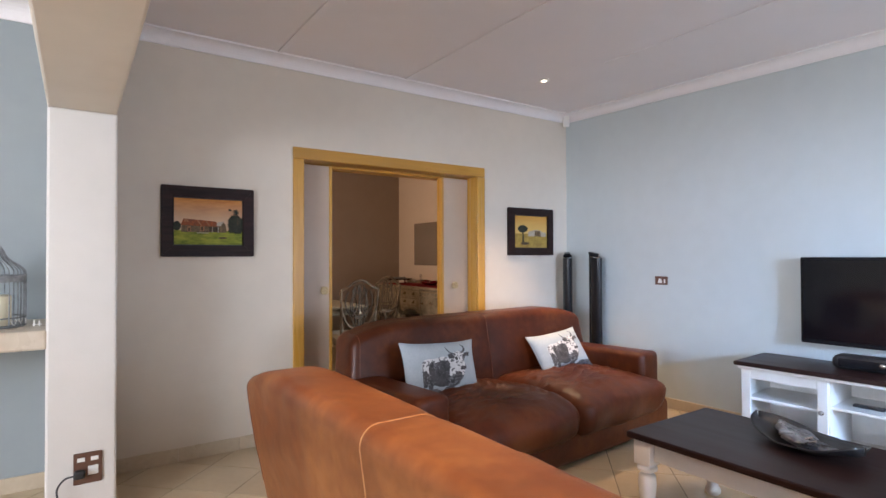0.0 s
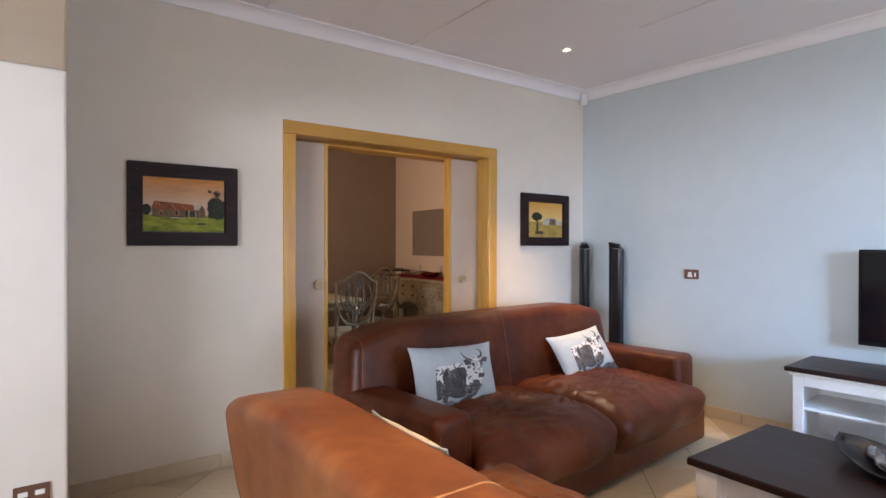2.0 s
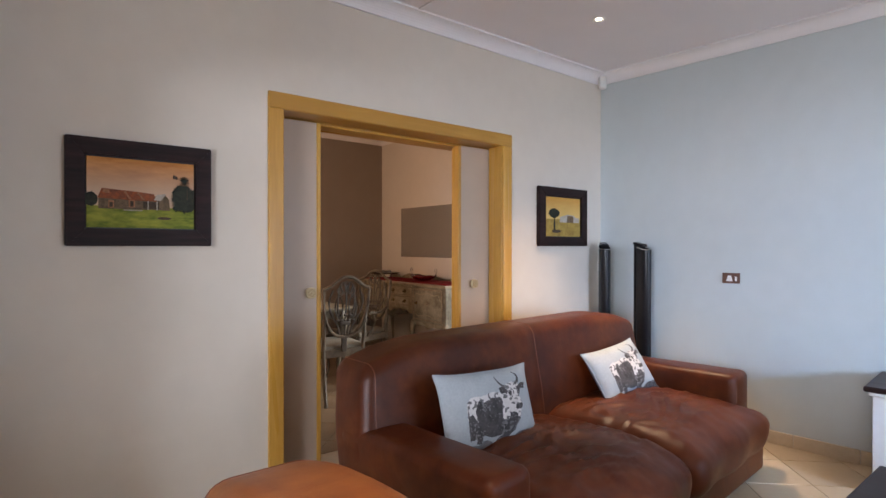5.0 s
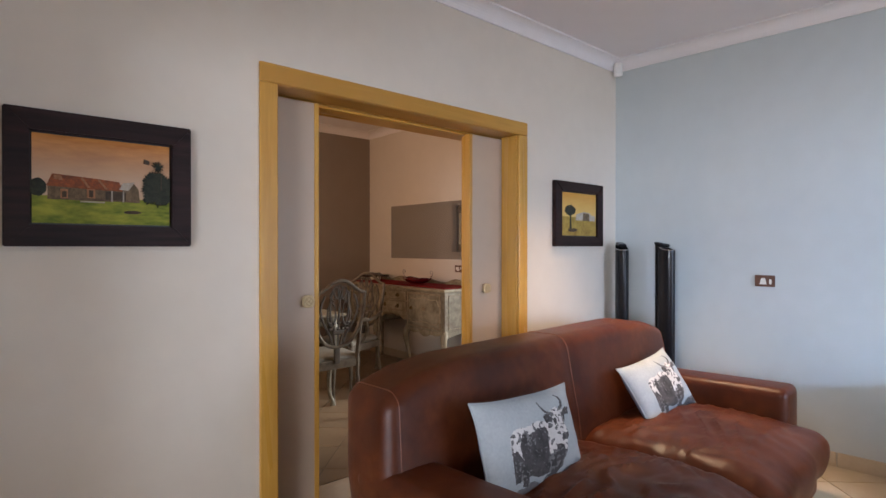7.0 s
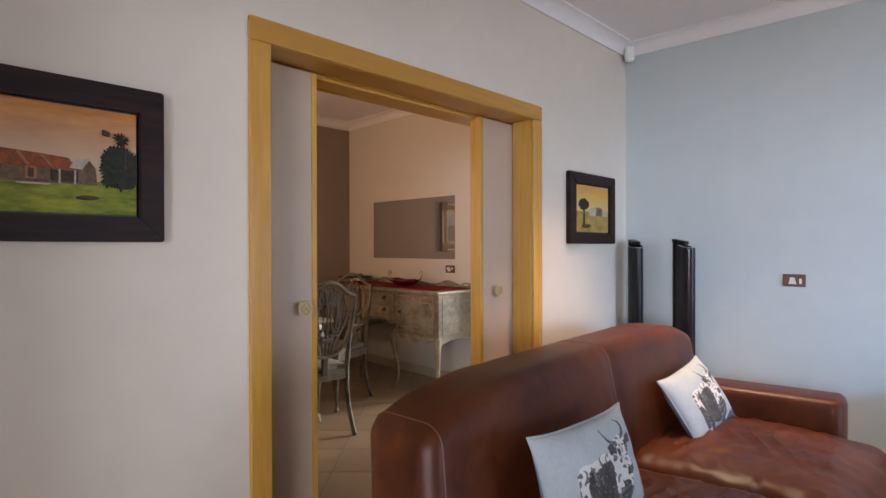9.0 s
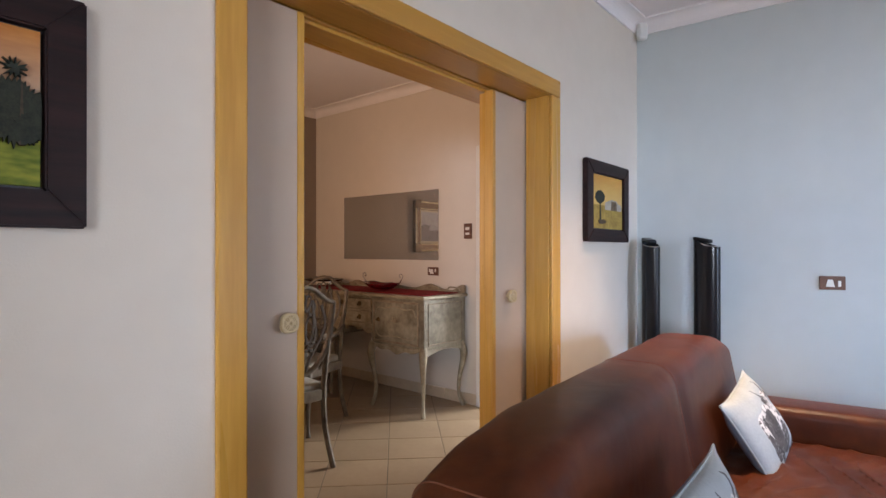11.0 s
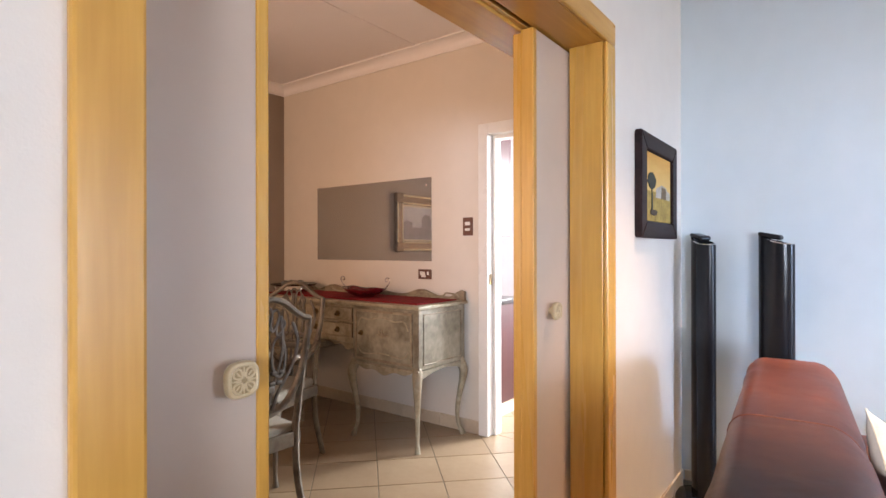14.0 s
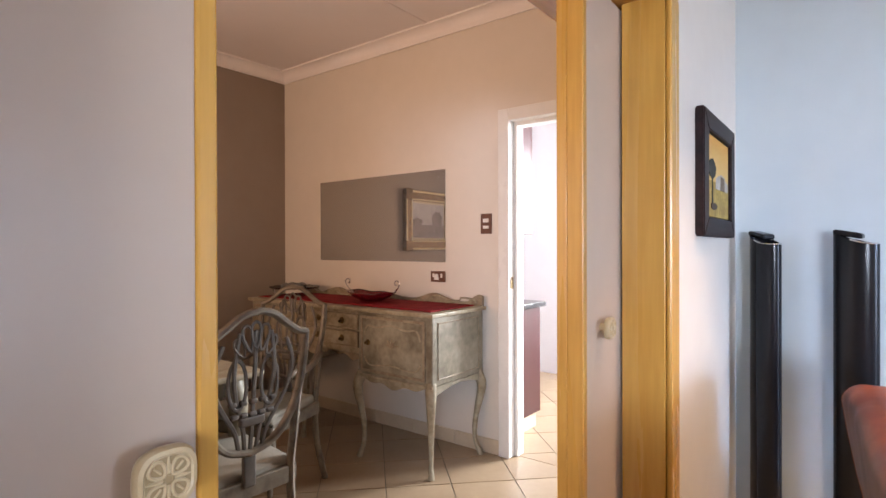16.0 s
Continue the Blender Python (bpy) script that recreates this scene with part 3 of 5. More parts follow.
# ---- living room: sofas ----
def sofa(name, m, label, group, mid_seam, hide, arm_h=0.54, arm_d=0.87):
    """A long padded leather sofa; local x along it, y to its back."""
    s = thing(name, m, label, "sofa", group)
    H = 1.16

    def back_shape(p):
        q = Vector(p)
        t = (q.z + 0.26) / 0.52
        q.y += 0.10 * t - 0.05 - 0.03 * max(0, t - 0.6)
        e = 1 - min(1, abs(q.x) / H) ** 6
        q.z += 0.014 * e
        if q.y > 0.02 and t > 0.35:
            fold = math.exp(-((q.x - 0.68) / 0.4) ** 2) + math.exp(-((q.x + 0.72) / 0.35) ** 2)
            q.y += 0.0035 * fold * math.sin(26 * (q.x + 0.9 * q.z + 0.2 * noise.noise(Vector((q.x * 3, q.z * 3, 4)))))
        if t > 0.3:
            q.z -= 0.085 * max(0, (abs(q.x) - 0.66) / 0.5) ** 2 * (t - 0.3)
        # the ends slope inwards towards the top
        q.x -= math.copysign(0.055, q.x) * max(0, (abs(q.x) - 0.9) / 0.26) * max(0, t - 0.45)
        if q.y < 0:
            q.y -= 0.016 * e * (1 - abs(2 * t - 1))
            q.y += 0.010 * math.exp(-(q.x / 0.05) ** 2) * e
        return q
    part("base", softbox(B(), (0, -0.045, 0.145), (2 * H - 0.06, 1.03, 0.23), 0.04, (24, 8, 4)), hide, s, smooth=True)
    part("backrest", softbox(B(), (0, 0.345, 0.56), (2 * H, 0.27, 0.66), 0.062, (80, 5, 16), back_shape), hide, s, smooth=True)
    for sx in (-1, 1):
        def seat_shape(p, sx=sx):
            q = Vector(p)
            u, v = q.x / 0.465, q.y / 0.45
            dome = max(0, 1 - u * u) * max(0, 1 - v * v)
            if q.z > 0:
                q.z += 0.035 * dome - 0.02 * max(0, v) ** 2
                w = 7 * noise.noise(Vector((q.x * 3, q.y * 3, sx)))
                crease = math.sin(34 * q.y + 12 * q.x * q.x + w)
                q.z += 0.010 * noise.noise(Vector((q.x * 7 + sx * 3, q.y * 4, 1.3))) + 0.009 * dome * (1 - abs(crease)) ** 2 * 2 - 0.005 * dome + 0.006 * noise.noise(Vector((q.x * 13, q.y * 22, sx)))
                # pulled folds fanning out of the inner rear corner
                fx, fy = q.x + sx * 0.40, q.y + 0.05
                d = math.hypot(fx, fy)
                q.z += 0.0055 * math.exp(-(d / 0.22) ** 2) * math.sin(13 * math.atan2(fy, sx * fx) + 3 * noise.noise(Vector((q.x * 5, q.y * 5, 7))))
            k = min(1, max(0, (-v - 0.55) / 0.3))
            if k:
                q.x += sx * 0.10 * max(0, sx * u) ** 2 * k * max(0, min(1, (q.z + 0.13) / 0.2))
                q.z -= 0.035 * k * max(0, (q.z + 0.1) / 0.25)
                q.y += 0.045 * max(0, -q.z / 0.15) ** 1.4
                q.y -= 0.008 * math.sin(7 * u + sx) * k
            return q
        part("seat_cushion", softbox(B(), (sx * 0.458, -0.195, 0.315), (0.925, 0.90, 0.29), 0.10, (56, 44, 6), seat_shape), hide, s, smooth=True)

        def arm_shape(p):
            q = Vector(p)
            if q.z > 0:
                q.z += 0.014 * math.cos(q.x / 0.13 * 1.2) - 0.02 * (q.y + 0.3)
            q.y -= 0.012 * math.exp(-(q.x / 0.09) ** 2) if q.y < -0.3 else 0
            q.x += 0.004 * noise.noise(Vector((q.y * 6, q.z * 6, sx)))
            return q
        part("armrest", softbox(B(), (sx * (H - 0.118), 0.41 - arm_d / 2, 0.045 + arm_h / 2), (0.235, arm_d, arm_h), 0.042, (6, 24, 10), arm_shape), hide, s, smooth=True)
        for ex in (-0.085, 0.085):
            pts = [(sx * (H - 0.118) + ex, 0.408 - arm_d, 0.10 + (arm_h - 0.12) * i / 8) for i in range(9)]
            part("seam", tube(B(), pts, 0.0024, 6), M_PIPING, s)
        for fy in (-0.36, 0.34):
            part("foot", lathe(B(), [(0.03, 0), (0.034, 0.012), (0.03, 0.07)], 14, (sx * (H - 0.17), fy, 0)), M_FOOT, s)

    # seams over the back: in the middle and along both end panels
    def over(x):
        r, line = 0.062, [(-0.135, 0.34 + 0.049 * i) for i in range(10)]
        line += [(-0.073 - r * math.cos(w * math.pi / 12), 0.828 + r * math.sin(w * math.pi / 12)) for w in range(7)]
        line += [(-0.036 + 0.036 * i, 0.89) for i in range(3)]
        line += [(0.073 + r * math.sin(w * math.pi / 12), 0.828 + r * math.cos(w * math.pi / 12)) for w in range(7)]
        line += [(0.135, 0.78 - 0.045 * i) for i in range(10)]
        pts = []
        for y, z in line:
            p = back_shape(Vector((x, y, z - 0.56)))
            pts.append((p.x, p.y + 0.345, p.z + 0.56))
        return pts
    for x in (0.0, 0.055 - H, H - 0.055):
        part("seam", tube(B(), over(x), 0.002 if x else 0.0026, 6), M_PIPING if x else mid_seam, s)
    return s


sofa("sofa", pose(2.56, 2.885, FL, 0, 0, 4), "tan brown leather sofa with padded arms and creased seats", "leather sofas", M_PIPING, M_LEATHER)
# This sofa's paler leather stands in for the light on its top
sofa("sofa", pose(1.115, 1.245, FL, 0, 0, 90), "tan brown leather sofa with its back to the passage, coloured paler for top light", "leather sofas", M_SEAMLIGHT, M_LEATHER_LIT, 0.44, 0.70)


# ---- cushions ----
def inside(poly, u, v):
    hit = False
    for (a, b), (c, d) in zip(poly, poly[1:] + poly[:1]):
        if (b > v) != (d > v) and u < (c - a) * (v - b) / (d - b) + a:
            hit = not hit
    return hit


def ell(u, v, cu, cv, ru, rv):
    return ((u - cu) / ru) ** 2 + ((v - cv) / rv) ** 2 < 1


COW_BODY = [(-0.43, 0.25), (-0.29, 0.34), (-0.06, 0.35), (0.21, 0.39), (0.39, 0.34), (0.53, 0.43), (0.61, 0.23), (0.72, -0.15), (0.66, -0.45), (0.55, -0.74), (0.46, -0.77),
            (0.4, -0.95), (0.26, -0.95), (0.31, -0.77), (0.05, -0.77), (-0.14, -0.66), (-0.18, -0.89), (-0.3, -0.86), (-0.32, -0.71), (-0.46, -0.75), (-0.47, 0.05)]
COW_PATCH = [(-0.16, 0.24), (-0.02, 0.19), (0.16, 0.26), (0.33, 0.26), (0.39, 0.13), (0.31, -0.28), (0.32, -0.59), (0.28, -0.74), (0.05, -0.77), (-0.12, -0.66), (-0.2, -0.42), (-0.27, 0.02)]
COW_HIND = [(-0.46, -0.07), (-0.35, -0.04), (-0.25, -0.23), (-0.16, -0.43), (-0.18, -0.87), (-0.28, -0.86), (-0.31, -0.5), (-0.36, -0.75), (-0.47, -0.72)]
COW_CHEST = [(0.5, -0.18), (0.64, -0.24), (0.61, -0.51), (0.53, -0.75), (0.46, -0.78), (0.41, -0.95), (0.25, -0.95), (0.33, -0.72), (0.35, -0.59), (0.44, -0.42)]
COW_HEAD = [(0.51, 0.53), (0.62, 0.57), (0.75, 0.51), (0.77, 0.4), (0.73, 0.16), (0.76, -0.05), (0.71, -0.16), (0.62, -0.14), (0.59, 0.11), (0.54, 0.31)]
COW_MUZZLE = [(0.63, 0.01), (0.75, 0.02), (0.76, -0.09), (0.7, -0.19), (0.62, -0.14)]
COW_EARS = ([(0.33, 0.46), (0.44, 0.48), (0.54, 0.36), (0.5, 0.28), (0.39, 0.32)], [(0.75, 0.47), (0.83, 0.54), (0.88, 0.48), (0.85, 0.37), (0.77, 0.36)])
COW_HORNS = ([(0.54, 0.45), (0.46, 0.49), (0.40, 0.56), (0.37, 0.65), (0.35, 0.77)], [(0.71, 0.52), (0.765, 0.57), (0.785, 0.66), (0.775, 0.76), (0.72, 0.84)])


def near_line(pts, u, v):
    """How far (u, v) lies from a bent line, and how far along it."""
    best = (9.0, 0.0)
    for i, ((a, b), (c, d)) in enumerate(zip(pts, pts[1:])):
        k = max(0, min(1, ((u - a) * (c - a) + (v - b) * (d - b)) / ((c - a) ** 2 + (d - b) ** 2)))
        best = min(best, (math.hypot(u - a - k * (c - a), (v - b - k * (d - b)) * 0.65), (i + k) / (len(pts) - 1)))
    return best


def cow_print(u, v, flip):
    """Which ink lies at (u, v): 0 cloth, 1 dark, 2 mid grey, 3 white."""
    def grain(k, z):
        return noise.noise(Vector((u * k, v * k * 0.7, z)))
    u, v = u + 0.27 * (1 - u * u), 1.18 * v if v < 0 else v
    u0, v0 = u, v
    u, v = u + 0.018 * grain(16, 1), v + 0.025 * grain(14, 4)
    for horn in COW_HORNS:
        d, k = near_line(horn, u0, v0)
        if d < 0.024 * (1.1 - 0.75 * k):
            return 1 if k > 0.35 or grain(40, 2) > 0 else 2
    if any(inside(e, u, v) for e in COW_EARS):
        return 1 if grain(30, 3) > -0.25 else 2
    if inside(COW_HEAD, u, v):
        if inside(COW_MUZZLE, u, v):
            return 1 if grain(34, 6) > -0.3 else 2
        if ell(u, v, 0.755, 0.27, 0.03, 0.16) or ell(u, v, 0.56, 0.3, 0.03, 0.06) or ell(u, v, 0.735, 0.4, 0.03, 0.05):
            return 1
        return 3 if grain(26, 3) > -0.18 else 2
    if inside(COW_PATCH, u, v):
        return 2 if grain(22, 9) > 0.45 or (ell(u, v, 0.0, 0.06, 0.1, 0.1) and grain(30, 1) > 0.05) else 1
    if inside(COW_HIND, u, v) or inside(COW_CHEST, u, v):
        return 1 if grain(20, 2) > -0.22 else 2
    if inside(COW_BODY, u, v):
        if v < -0.35:
            return 1 if grain(18, 7) > 0.1 else 2
        return 3 if grain(15, 5) > -0.2 else (2 if grain(30, 8) > -0.3 else 1)
    if v < -0.86 + 0.1 * u + 0.14 * grain(5, 8):
        return (1 if u > 0.1 else 2) if grain(24, 11) > -0.05 else 2
    return 0


def cushion(m, w, h, t, flip, label, printed=True):
    c = thing("cushion", m, label, "cushion", "scatter cushions")
    nu, nv = (216, 136) if printed else (30, 22)
    for side, nm in ((-1, "front_panel"), (1, "back_panel")):
        bm = B()
        grid = []
        for j in range(nv + 1):
            row = []
            for i in range(nu + 1):
                u, v = 2 * i / nu - 1, 2 * j / nv - 1
                puff = (max(0, 1 - abs(u) ** 2.6) * max(0, 1 - abs(v) ** 2.6)) ** 0.55
                pin = 1 - 0.07 * (1 - abs(v) ** 3) * abs(u) ** 3
                piv = 1 - 0.09 * (1 - abs(u) ** 3) * abs(v) ** 3
                wr = 0.006 * noise.noise(Vector((u * 3 + flip, v * 3, side)))
                row.append(bm.verts.new((u * w / 2 * pin, side * (t / 2 * puff + wr * puff), v * h / 2 * piv)))
            grid.append(row)
        for j in range(nv):
            for i in range(nu):
                f = bm.faces.new((grid[j][i], grid[j][i + 1], grid[j + 1][i + 1], grid[j + 1][i]))
                if side < 0 and printed:
                    f.material_index = cow_print(2 * (i + 0.5) / nu - 1, 2 * (j + 0.5) / nv - 1, flip)
        front = [M_CUSHION, M_COWDARK, M_COWMID, M_COWLIGHT] if printed else M_CANVAS
        part(nm, bm, front if side < 0 or not printed else M_CUSHBACK, c, "printed cow picture on pale linen" if side < 0 and printed else "", True)
    rim = []
    for k in range(96):
        a = 4 * k / 96
        q, s = int(a), 2 * (a % 1) - 1
        u, v = ((s, -1), (1, s), (-s, 1), (-1, -s))[q]
        pin, piv = 1 - 0.07 * (1 - abs(v) ** 3) * abs(u) ** 3, 1 - 0.09 * (1 - abs(u) ** 3) * abs(v) ** 3
        rim.append((u * w / 2 * pin, 0, v * h / 2 * piv))
    part("piping", tube(B(), rim, 0.004, 6, closed=True), M_CUSHION, c)
    return c


M_CANVAS = surf("cream_linen", (0.62, 0.54, 0.42), (0.55, 0.47, 0.36), scale=9, rough=0.85, fine=120)
cushion(pose(1.961, 2.892, 0.568, -17.9, 3.1, 3), 0.597, 0.362, 0.125, 1, "pale linen cushion with a printed cow, leaning on the sofa back")
cushion(pose(3.186, 3.01, 0.536, -32.6, -3.5, 3.1), 0.566, 0.352, 0.13, 4, "pale linen cushion with a printed cow, tipped against the sofa arm")
cushion(pose(1.03, 1.80, 0.592, -20, 0, 90), 0.40, 0.40, 0.12, 7, "plain cream linen cushion on the second sofa", False)


# ---- coffee table ----
ct = thing("coffee_table", pose(2.655, 1.10, FL), "white coffee table with a dark mahogany top", "table")
part("tabletop", box(B(), -0.365, 0.365, -0.62, 0.62, 0.423, 0.456, 0.008), M_DARKTOP, ct, "dark mahogany tabletop")
for x0, x1, y0, y1 in ((-0.29, 0.29, 0.535, 0.555), (-0.29, 0.29, -0.555, -0.535), (-0.31, -0.29, -0.535, 0.535), (0.29, 0.31, -0.535, 0.535)):
    part("apron", box(B(), x0, x1, y0, y1, 0.325, 0.4225, 0.003), M_WHITEPAINT, ct)
for sx in (-1, 1):
    for sy in (-1, 1):
        x, y = sx * 0.30, sy * 0.545
        bm = box(B(), x - 0.045, x + 0.045, y - 0.045, y + 0.045, 0.30, 0.4225, 0.004)
        lathe(bm, [(0.030, 0.0), (0.040, 0.012), (0.040, 0.03), (0.028, 0.05), (0.032, 0.09), (0.044, 0.20), (0.040, 0.245), (0.026, 0.26), (0.048, 0.272), (0.050, 0.284), (0.040, 0.30)], 18, (x, y, 0))
        part("leg", bm, M_WHITEPAINT, ct, smooth=True)
dish = thing("boat_shaped_dish", pose(2.76, 1.10, 0.421, 0, 0, 68), "dark hammered metal dish with pewter leaves on the table", "dish")
bm = B()
rows = []
for i in range(25):
    u = 2 * i / 24 - 1
    half = 0.145 * (1 - abs(u) ** 2.4) ** 0.6 + 0.004
    rows.append([bm.verts.new((0.275 * u, half * v, 0.006 + 0.058 * abs(u) ** 2.2 + 0.03 * v * v + 0.003 * math.sin(9 * u + 4 * v))) for v in [k / 6 - 1 for k in range(13)]])
for a, b in zip(rows, rows[1:]):
    for k in range(12):
        bm.faces.new((a[k], a[k + 1], b[k + 1], b[k]))
bowl = part("bowl", bm, M_MATBLACK, dish, smooth=True)
md = bowl.modifiers.new("thick", "SOLIDIFY")
md.thickness, md.offset = 0.006, 1
for k, (x, y, rz, s) in enumerate(((-0.045, 0.01, 6, 1.25), (0.07, -0.02, -18, 1.1), (0.0, 0.04, 165, 1.0))):
    bm = B()
    rows = []
    for i in range(15):
        u = 2 * i / 14 - 1
        half = 0.06 * s * (1 - abs(u) ** 2) ** 0.7 + 0.002
        rows.append([bm.verts.new((x + 0.13 * s * u * math.cos(radians(rz)) - half * v * math.sin(radians(rz)), y + 0.13 * s * u * math.sin(radians(rz)) + half * v * math.cos(radians(rz)),
                                   0.032 + 0.012 * k + 0.02 * u * u + 0.006 * math.sin(5 * u + k) - 0.008 * v * v)) for v in [q / 3 - 1 for q in range(7)]])
    for a, b in zip(rows, rows[1:]):
        for q in range(6):
            bm.faces.new((a[q], a[q + 1], b[q + 1], b[q]))
    lf = part("leaf", bm, M_PEWTER, dish, "shiny pewter leaf", True)
    md = lf.modifiers.new("thick", "SOLIDIFY")
    md.thickness = 0.004

# ---- television and its cabinet, square to the skewed wall ----
cab = thing("tv_cabinet", SKEW @ pose(-0.06, -1.935, FL), "white television cabinet with a dark wooden top and glazed door", "cabinet")
D, W = 0.46, 1.62
part("cabinet_top", box(B(), -D - 0.05, 0.0, -W - 0.03, 0.03, 0.572, 0.602, 0.010, 3), M_DARKTOP, cab, "dark mahogany cabinet top")
part("cornice_moulding", box(B(), -D - 0.028, -0.005, -W - 0.012, 0.012, 0.55, 0.5715, 0.008), M_WHITEPAINT, cab)
for y in (0.0, -0.52, -1.10, -W):
    part("upright", box(B(), -D + 0.02, -0.012, y - (0.02 if y > -0.01 else 0), y + (0.0 if y > -0.01 else 0.02), 0.07, 0.55, 0.002), M_WHITEPAINT, cab)
part("back_panel", box(B(), -0.012, -0.002, -W + 0.001, -0.001, 0.07, 0.5495), M_WHITEPAINT, cab)
part("bottom_board", box(B(), -D, -0.0125, -W + 0.021, -0.021, 0.07, 0.092), M_WHITEPAINT, cab)
part("plinth", box(B(), -D + 0.01, -0.02, -W + 0.004, -0.004, 0.0, 0.0695, 0.004), M_WHITEPAINT, cab)
for y0, y1, z in ((-0.50, -0.021, 0.335), (-1.08, -0.521, 0.365), (-W + 0.021, -1.101, 0.335)):
    part("shelf", box(B(), -D + 0.03, -0.0125, y0, y1, z, z + 0.018, 0.002), M_WHITEPAINT, cab)
for ya, yb, ks in ((-0.004, -0.515, -1), (-1.105, -W + 0.004, 1)):
    y1, y0 = max(ya, yb), min(ya, yb)
    dr = part("cabinet_door", box(B(), -D - 0.001, -D + 0.019, y0, y0 + 0.058, 0.09, 0.549, 0.003), M_WHITEPAINT, cab)
    part("stile", box(B(), -D - 0.001, -D + 0.019, y1 - 0.058, y1, 0.09, 0.549, 0.003), M_WHITEPAINT, dr)
    part("rail", box(B(), -D, -D + 0.018, y0 + 0.0585, y1 - 0.0585, 0.485, 0.548, 0.003), M_WHITEPAINT, dr)
    part("rail", box(B(), -D, -D + 0.018, y0 + 0.0585, y1 - 0.0585, 0.091, 0.15, 0.003), M_WHITEPAINT, dr)
    g = part("pane", box(B(), -D + 0.007, -D + 0.011, y0 + 0.055, y1 - 0.055, 0.146, 0.489), M_CABGLASS, dr, "clear glass door pane")
    g.visible_shadow = False
    ky = (y0 + 0.03) if ks < 0 else (y1 - 0.03)
    part("knob", lathe(B(), [(0.006, 0), (0.006, 0.012), (0.015, 0.018), (0.016, 0.024), (0.009, 0.029)], 16, (-D - 0.001, ky, 0.345), pose(0, 0, 0, 0, -90, 0)), M_PEWTER, dr, "dark metal knob", True)
rem = thing("remote_control", SKEW @ pose(-0.36, -2.62, 0.349), "black remote control lying on the cabinet shelf", "remote control")
part("case", box(B(), -0.025, 0.025, -0.08, 0.08, 0, 0.016, 0.005), M_MATBLACK, rem)
for k in range(6):
    part("button", box(B(), -0.012, 0.012, -0.06 + 0.02 * k, -0.052 + 0.02 * k, 0.0155, 0.0185, 0.001), M_PEWTER, rem)
tv = thing("television", SKEW @ pose(-0.06, -2.70, 0.68), "black flat-screen television mounted on the wall", "television")
part("housing", box(B(), -0.045, -0.004, -0.53, 0.53, 0.0, 0.605, 0.008), M_BLACK, tv)
part("screen", box(B(), -0.049, -0.045, -0.512, 0.512, 0.03, 0.588, 0.001), M_SCREEN, tv, "dark glossy screen")
part("badge", box(B(), -0.0475, -0.0445, -0.035, 0.035, 0.010, 0.018), M_WHITEPLASTIC, tv)
part("wall_bracket", box(B(), -0.004, 0.06, -0.2, 0.2, 0.15, 0.45), M_MATBLACK, tv)
dk = thing("docking_speaker", SKEW @ pose(-0.28, -2.63, 0.568), "low black rounded speaker dock on the cabinet", "speaker")
part("body", softbox(B(), (0, 0, 0.045), (0.16, 0.42, 0.09), 0.04, (4, 14, 2)), M_MATBLACK, dk, smooth=True)
part("front_grille", softbox(B(), (-0.074, 0, 0.046), (0.02, 0.34, 0.05), 0.009, (1, 10, 2)), M_BLACK, dk, smooth=True)
part("dial", lathe(B(), [(0.016, 0), (0.016, 0.006), (0.012, 0.009)], 18, (-0.083, -0.06, 0.05), pose(0, 0, 0, 0, -90, 0)), M_CHROME, dk, smooth=True)


# ---- tower speakers ----
def tower(m, label):
    """A glossy oval column cut aslant at the top, with a cap and a chrome lip; local +x is its high rear edge."""
    s = thing("tower_speaker", m, label, "speaker", "tower speakers")
    A, Bw, n, low = 0.078, 0.047, 40, 0.052
    ring = [(A * math.cos(2 * math.pi * i / n), Bw * math.sin(2 * math.pi * i / n)) for i in range(n)]
    top = [1.33 + 0.035 - low * (1 - x / A) * 0.5 - 0.012 * (1 - (x / A) ** 2) for x, y in ring]
    bm = B()
    lo = [bm.verts.new((x, y, 0.03)) for x, y in ring]
    hi = [bm.verts.new((x, y, z)) for (x, y), z in zip(ring, top)]
    inn = [bm.verts.new((x * 0.9, y * 0.88, z - 0.002)) for (x, y), z in zip(ring, top)]
    low2 = [bm.verts.new((x * 0.9, y * 0.88, z - 0.03)) for (x, y), z in zip(ring, top)]
    for a, b in ((lo, hi), (hi, inn), (inn, low2)):
        for i in range(n):
            bm.faces.new((a[i], a[(i + 1) % n], b[(i + 1) % n], b[i]))
    bm.faces.new(lo[::-1]), bm.faces.new(low2)
    part("column", bm, M_BLACK, s, smooth=True)
    lip = [(x * 0.97, y * 0.97, z + 0.001) for (x, y), z in zip(ring, top) if x < 0.02]
    lip = sorted(lip, key=lambda p: math.atan2(p[1], p[0]) % (2 * math.pi))
    part("chrome_lip", tube(B(), lip, 0.0032, 6), M_CHROME, s, "chrome rim on the slanted top", True)
    part("cap", softbox(B(), (0.025, 0, 1.355), (0.10, 0.062, 0.024), 0.0115, (6, 4, 1), lambda p: Vector((p.x, p.y, p.z + 0.2 * p.x))), M_BLACK, s, smooth=True)
    bm = B()
    lathe(bm, [(0.135, 0), (0.14, 0.006), (0.135, 0.022), (0.09, 0.03)], 36)
    part("foot_plate", bm, M_BLACK, s, smooth=True)
    return s


tower(pose(4.095, 3.757, FL, 0, 0, 45), "glossy black tower speaker standing in the corner")
tower(pose(4.135, 3.440, FL, 0, 0, 78), "glossy black tower speaker standing by the pale blue wall")


# ---- framed pictures ----
def inks(name, c1, c2, scale=20, **k):
    return surf(name, c1, c2, scale=scale, rough=0.6, fine=scale * 4, spec=0.2, **k)


